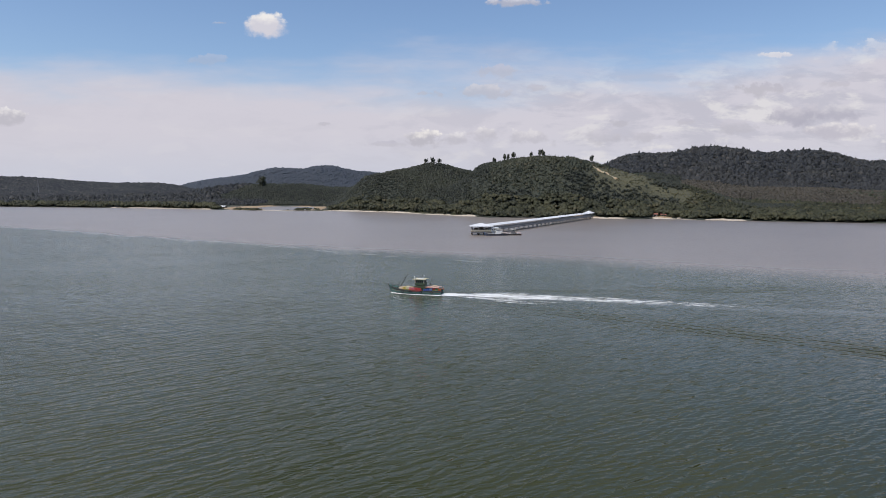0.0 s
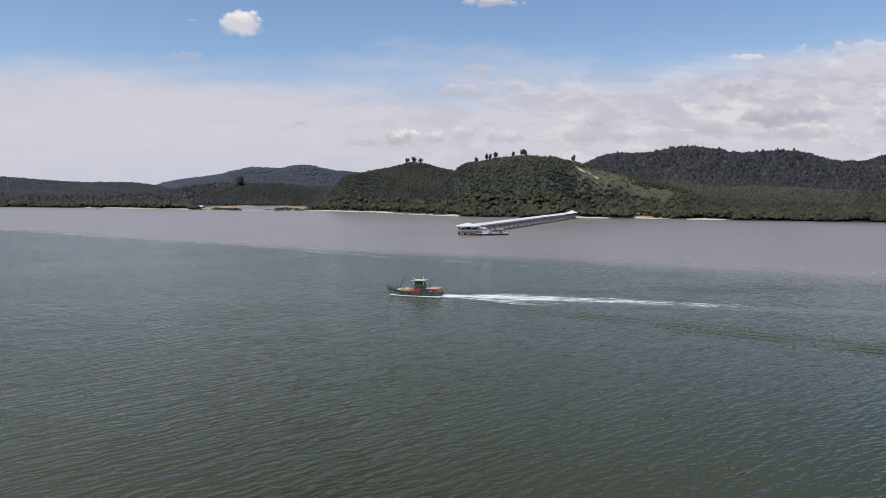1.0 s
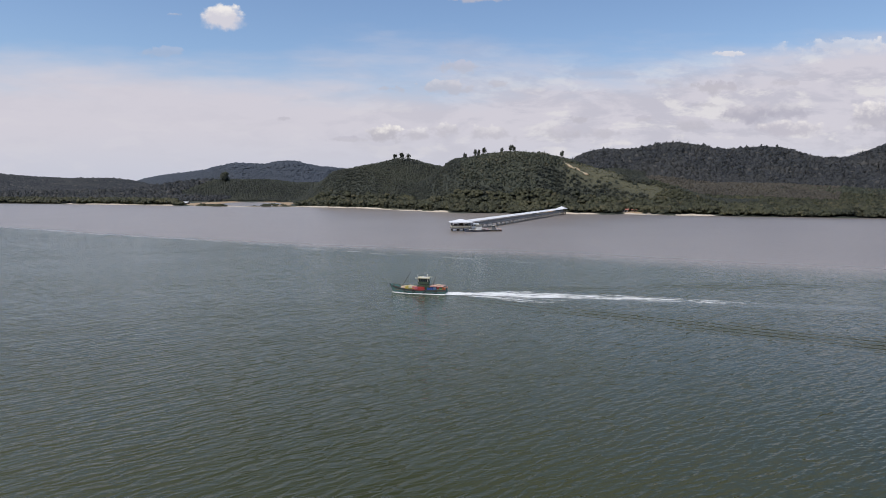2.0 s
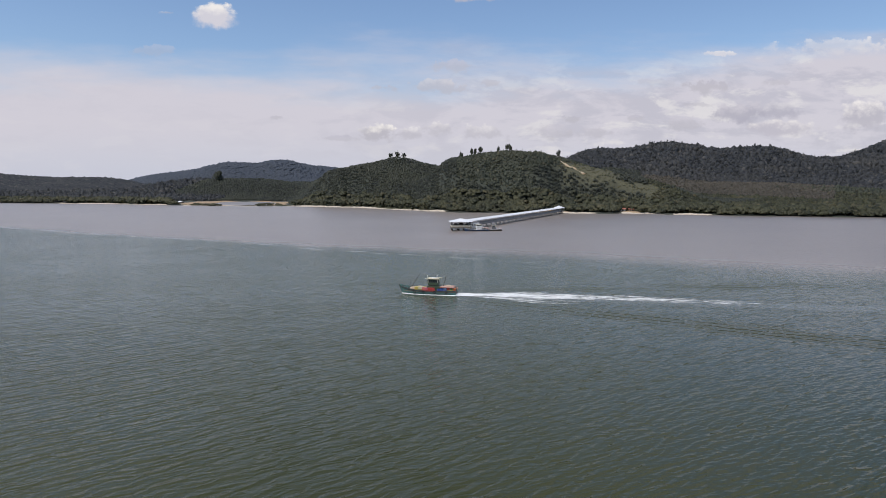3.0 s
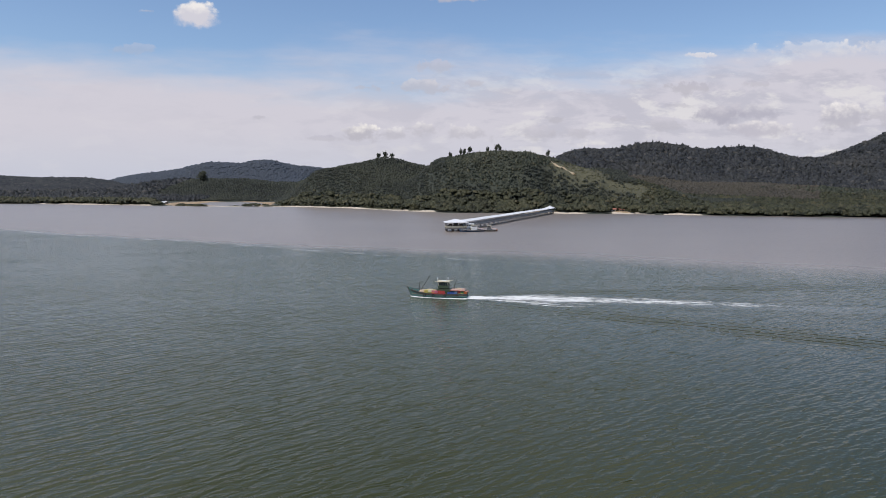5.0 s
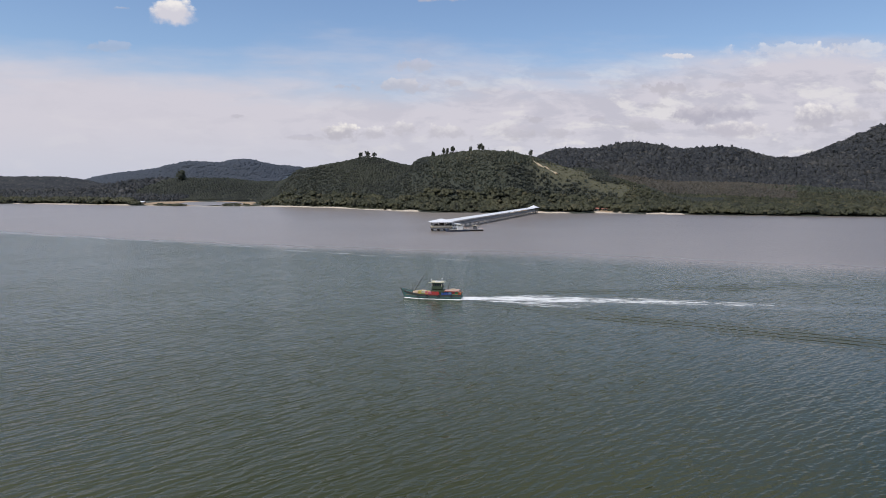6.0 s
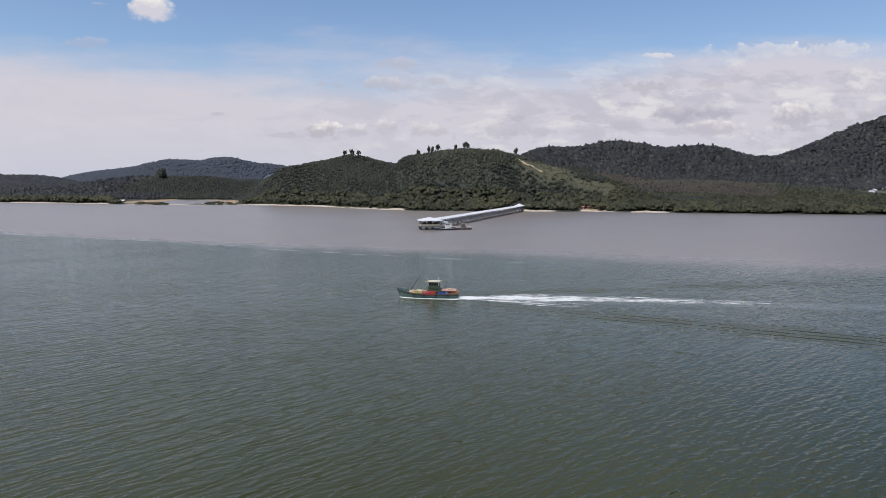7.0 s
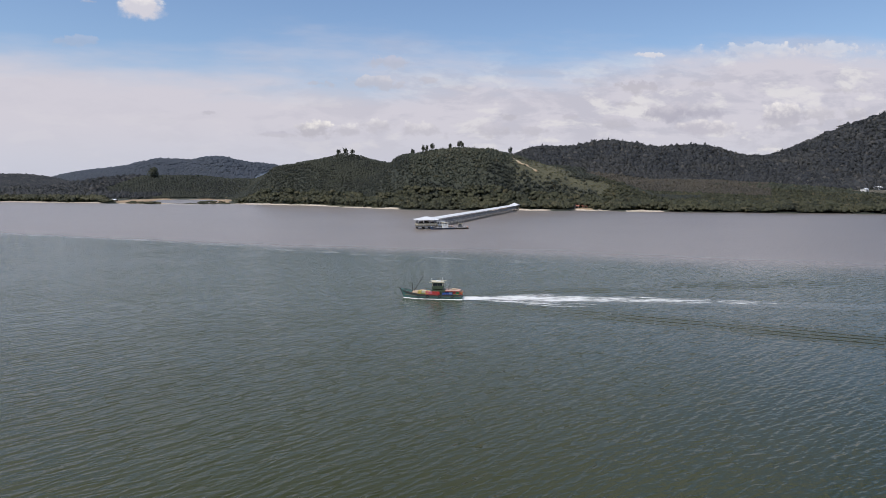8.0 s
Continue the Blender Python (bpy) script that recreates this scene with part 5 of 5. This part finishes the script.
def pavilion(name, centre, turn, sx, sy, floor_z, eave, ridge, label, piles=True):
    h = thing(name, centre, label, "pavilion", turn=turn)
    part("platform", box((sx, sy, 0.45), (0, 0, floor_z - 0.22), 0.05), TIMBER, h)
    part("fascia_beam", merge(*[box((sx + 0.1, 0.3, 0.6), (0, s * sy / 2, floor_z - 0.75), 0) for s in (1, -1)], *[box((0.3, sy - 0.4, 0.6), (s * sx / 2, 0, floor_z - 0.75), 0) for s in (1, -1)]), DECK_DARK, h)
    first = None
    nx, ny = max(2, round(sx / 4)), max(2, round(sy / 4))
    for i in range(nx + 1):
        for j in range(ny + 1):
            x, y = (i / nx - 0.5) * (sx - 1), (j / ny - 0.5) * (sy - 1)
            if piles:
                if first is None:
                    first = part("pile", tube((0, 0, -3), (0, 0, floor_z - 0.4), 0.26, sides=8), DARK_WOOD, h, at=pose(x, y, 0))
                else:
                    part_copy(first, pose(x, y, 0))
            if i in (0, nx) or j in (0, ny):
                part("column", box((0.26, 0.26, eave - floor_z), (x, y, (eave + floor_z) / 2), 0.02), DECK_DARK, h)
    # hipped roof with overhang
    ox, oy, hx = sx / 2 + 1.2, sy / 2 + 1.2, max(0.5, sx / 2 - sy / 2)
    bm = bmesh.new()
    c = [bm.verts.new(v) for v in ((-ox, -oy, eave), (ox, -oy, eave), (ox, oy, eave), (-ox, oy, eave))]
    r = [bm.verts.new(v) for v in ((-hx, 0, ridge), (hx, 0, ridge))]
    for f in ((c[0], c[1], r[1], r[0]), (c[1], c[2], r[1]), (c[2], c[3], r[0], r[1]), (c[3], c[0], r[0])):
        bm.faces.new(f)
    roof = part("roof", bm, ROOF_WHITE, h, "white hipped metal roof")
    roof.modifiers.new("thickness", "SOLIDIFY").thickness = 0.16
    part("ridge_cap", tube((-hx, 0, ridge + 0.05), (hx, 0, ridge + 0.05), 0.14, sides=6), ROOF_WHITE, roof)
    return h


pier()
pm = pose(*PIER_AT, 0, 0, PIER_TURN)
head_at = pm @ Vector((9.0, 0.5, 0))
head = pavilion("landing_pavilion", head_at, PIER_TURN - 62.3, 13.5, 11, 2.6, 6.1, 8.0, "open pier-head pavilion with white hipped roof over dark piles")
part("parapet", merge(*[box((13.3, 0.14, 1.1), (0, s * 5.35, 3.2), 0.02) for s in (1, -1)], *[box((0.14, 10.4, 1.1), (s * 6.6, 0, 3.2), 0.02) for s in (1, -1)]), CREAM, head, "weathered cream parapet boards")
# added dark blocks that stand for the shade inside the pavilion
for px, py, w, h in ((-3.5, 1.0, 3.0, 2.2), (0.4, 2.0, 3.4, 2.6), (3.6, -0.5, 2.6, 2.0), (-1.2, -2.6, 2.4, 1.8)):
    stack = new("dark_filler", mesh_of("dark_filler", merge(box((w, 2.4, h * 0.62), (0, 0, h * 0.31), 0.06), box((w * 0.8, 2.0, h * 0.36), (0.1, 0.1, h * 0.81), 0.06)), DARK_WOOD))
    stack.matrix_world = pose(*head_at, 0, 0, PIER_TURN - 62.3) @ pose(px, py, 2.62)
    tagged(stack, "dark filler block added to darken the space under the pier-head roof", "cargo", "cargo on the pier head")
# a low office on the pier head
office = thing("office_hut", head_at + Vector((10.5, -1.0, 2.2)), "small white hut with blue windows beside the pavilion", "hut")
part("floor_stage", box((9, 8, 0.35), (0, 0, 0.0), 0.03), CONCRETE, office)
for x in (-3.8, 0, 3.8):
    for y in (-3.4, 3.4):
        part("pile", tube((x, y, -5), (x, y, -0.1), 0.24, sides=8), DARK_WOOD, office)
part("wall", box((5.2, 4.4, 2.5), (-1.2, 0, 1.4), 0.03), WHITE, office)
part("flat_roof", box((6.0, 5.0, 0.18), (-1.2, 0, 2.75), 0.03), ROOF_WHITE, office)
for x in (-2.8, -1.2, 0.4):
    part("window", box((0.9, 0.06, 0.9), (x, -2.22, 1.6), 0.01), GLASS, office)
part("door", box((0.06, 0.9, 2.0), (1.42, -0.6, 1.2), 0.01), HULL_BLUE, office)
rail_bm = merge(*[tube((-4.4, -3.9, z), (4.4, -3.9, z), 0.05, sides=5) for z in (0.7, 1.15)], *[tube((x, -3.9, 0.1), (x, -3.9, 1.2), 0.05, sides=5) for x in (-4.4, -2.2, 0, 2.2, 4.4)])
part("railing", rail_bm, WHITE, office)

PIER_HULL = painted("weathered_navy_hull_paint", (0.05, 0.085, 0.16), 0.75, dirt=0.25, scale=0.8)
fishing_boat(head_at + Vector((9.5, -8.0, 0.0)), 186.0, "blue and white fishing boat moored beside the pier head", PIER_HULL, 1.02, laden=False, cabin_mat=WHITE)
fishing_boat(head_at + Vector((20.5, -5.0, 0.0)), 172.0, "dark timber fishing boat moored beside the pier head", DARK_WOOD, 0.85, laden=False, cabin_mat=DECK_DARK)

# landing house where the pier meets the shore
pavilion("landing_house", pm @ Vector((PIER_LONG + 2.0, 0, 0)) + Vector((0, 0, 0.6)), PIER_TURN, 11, 8, 2.7, 5.7, 8.2, "small white-roofed shelter at the pier's landward end")


# ---- on land ----
def tree(name, at, high, wide, label, group, seed, low=0.35, leaves=200, mat=None):
    """A tree on its own: tapered trunk with limbs, and a crown of leaf sprays."""
    rng = np.random.default_rng(seed)
    t = thing(name, at, label, "tree", group)
    bits = [tube((0, 0, -0.5), (0.02 * high, 0.01 * high, high * 0.62), 0.035 * high, 0.016 * high, 7)]
    for k in range(5):
        a, h = k * 1.26 + rng.uniform(0, 0.8), high * rng.uniform(0.36, 0.58)
        bits.append(tube((0.02 * high, 0.01 * high, h), (math.cos(a) * wide * 0.3, math.sin(a) * wide * 0.3, h + high * rng.uniform(0.12, 0.25)), 0.013 * high, 0.006 * high, 5))
    part("trunk", merge(*bits), BARK, t)
    v, f, w = leafy_shape(rng, leaves, low)
    crown = new("crown", big_mesh("crown", v * (wide, wide, high * 1.05), f, mat or FOREST, np.repeat(rng.uniform(0.1, 0.8), len(v)), w))
    crown.parent = t
    return t


def stand(x, y, sink=0.2):
    return Vector((x, y, float(land_height(np.array([x]), np.array([y]))[0]) - sink))


# the landmark trees on the conical hill and on the crest beside it
for i, (x, y, h) in enumerate(((-28, 1077, 10.5), (-17, 1076, 10.8), (-6.5, 1075.5, 10.2))):
    tree("hilltop_tree", stand(x, y), h, h * 0.56, "round-crowned tree standing alone on the hilltop", "hilltop trees", 40 + i, 0.45)
for i, (x, y, h) in enumerate(((71.4, 915, 9), (85.9, 911, 11), (90.2, 908, 10), (97.2, 907, 10.5), (120.9, 903, 9), (133, 900, 11.5), (137.3, 897.6, 10), (199.6, 880, 11))):
    tree("crest_tree", stand(x, y), h, h * 0.45, "tall slender tree rising above the wooded crest", "crest trees", 60 + i, 0.4)
tree("lone_tree", stand(-429, 1552), 22, 20, "broad dark tree above the plantation", "", 90, 0.2)

# shore trees that stand free of the belt
rng_shore = random.Random(8)
made = []
for i in range(7):
    h = (6, 7.5, 5, 8.5, 6.5, 4.5, 7)[i]
    made.append(tree("shore_tree", (0, -400 - i, -60), h, h * (0.75 + 0.08 * (i % 3)), "olive-green shore tree standing behind the beach", "shore trees", 100 + i, 0.15, 240, SHORE))
spots = []
while len(spots) < 84:
    az = radians(rng_shore.uniform(-30, 46))
    r = float(np.interp(az, SHORE_AZ, SHORE_R)) + rng_shore.uniform(9, 26)
    x, y = r * math.sin(az), r * math.cos(az)
    here = np.array([x]), np.array([y])
    if inland(*here)[0] > 4 and flats(*here)[0] < 0.2 and pond_depth(*here)[0] < 0.01 and earthy(*here)[0] < 0.35 and all((x - p) ** 2 + (y - q) ** 2 > 50 for p, q in spots):
        spots.append((x, y))
for i, (x, y) in enumerate(spots):
    m = Matrix.Translation(stand(x, y)) @ pose(0, 0, 0, 0, 0, rng_shore.uniform(0, 360))
    if i < len(made):
        made[i].matrix_world = m
    else:
        copy_thing(made[i % len(made)], m)


def dirt_path():
    """A pale zigzag track worn into the hill's open flank, lying on the slope."""
    rows = []
    for i in range(40):
        k = i / 39
        x = 191 + 26 * k
        y = 838.5 - 1.33 * (x - 191) + 0.019 * (x - 191) ** 2 + 0.8 * math.sin(x * 0.9)
        row = []
        for q in (-1, -0.3, 0.3, 1):
            px, py = x + q * 0.45, y + q * 0.3
            row.append((px, py, float(land_height(np.array([px]), np.array([py]))[0]) + 0.5 - 0.3 * abs(q)))
        rows.append(row)
    ob = new("dirt_path", mesh_of("dirt_path", skin(rows), PATH))
    tagged(ob, "pale bare dirt track on the hill's open flank", "path", kind="structure")


PATH = painted("pale_dry_clay", (0.50, 0.44, 0.31), 0.95, dirt=0.3, scale=0.3)
dirt_path()


def house(name, x, y, sx, sy, wall_h, turn, label, wall_mat, roof_mat, category="house"):
    h = thing(name, stand(x, y, 0.3), label, category, turn=turn)
    part("wall", box((sx, sy, wall_h), (0, 0, wall_h / 2), 0.03), wall_mat, h)
    part("roof", gable(-sx / 2 - 0.8, sx / 2 + 0.8, sy / 2 + 0.9, wall_h - 0.1, wall_h + sy * 0.22, 0.15, 1.5), roof_mat, h)
    for k in range(max(2, int(sx / 4))):
        part("window", box((1.3, 0.1, 1.2), (-sx / 2 + (k + 0.5) * sx / max(2, int(sx / 4)), -sy / 2, wall_h * 0.55), 0.02), GLASS, h)
    part("door", box((1.2, 0.12, 2.1), (sx * 0.08, -sy / 2 - 0.02, 1.1), 0.02), DARK_WOOD, h)
    return h


RED_ROOF = painted("faded_red_sheet", (0.36, 0.14, 0.10), 0.7, dirt=0.5)
house("shore_hut", 239, 738, 7, 5, 2.6, -14, "small hut with faded red roof among shore trees", CONCRETE, RED_ROOF, "hut")
house("shore_hut", 249.5, 736, 6, 5, 2.4, -20, "low brownish-red hut in a clearing behind the beach", TIMBER, RED_ROOF, "hut")
house("warehouse", 865, 1015, 16, 9, 4.0, 35, "long white-roofed shed among trees at the hill's foot", WHITE, ROOF_WHITE)
house("warehouse", 925, 1052, 18, 10, 4.5, 30, "white-roofed shed in a clearing below the ridge", CONCRETE, ROOF_WHITE)
house("warehouse", 893, 990, 22, 10, 4.5, 38, "wide white-roofed hall in a clearing below the ridge", WHITE, ROOF_WHITE)
house("warehouse", 948, 1010, 24, 11, 4.5, 38, "wide white-roofed hall with pale walls below the ridge", WHITE, ROOF_WHITE)
house("boat_shed", -396, 1170, 15, 7, 2.6, -20, "low white-roofed boat shed on the sandy flats", TIMBER, ROOF_WHITE, "shed")


def mast(x, y, high):
    m = thing("radio_mast", stand(x, y, 0.5), "tall thin lattice radio mast over the coastal forest", "mast")
    for a in range(3):
        c, s = math.cos(a * 2.094), math.sin(a * 2.094)
        part("leg", tube((c * 1.5, s * 1.5, 0), (c * 0.35, s * 0.35, high), 0.22, 0.14, 6), STEEL, m)
    for k in range(9):
        z = high * (k + 0.5) / 9
        r = 1.5 - 1.15 * z / high
        part("cross_brace", merge(*[tube((math.cos(a * 2.094) * r, math.sin(a * 2.094) * r, z), (math.cos((a + 1) * 2.094) * r, math.sin((a + 1) * 2.094) * r, z + high / 14), 0.1, sides=5) for a in range(3)]), STEEL, m)
    part("aerial", tube((0, 0, high - 1), (0, 0, high + 5), 0.12, sides=5), STEEL, m)


mast(-1610, 2600, 52)
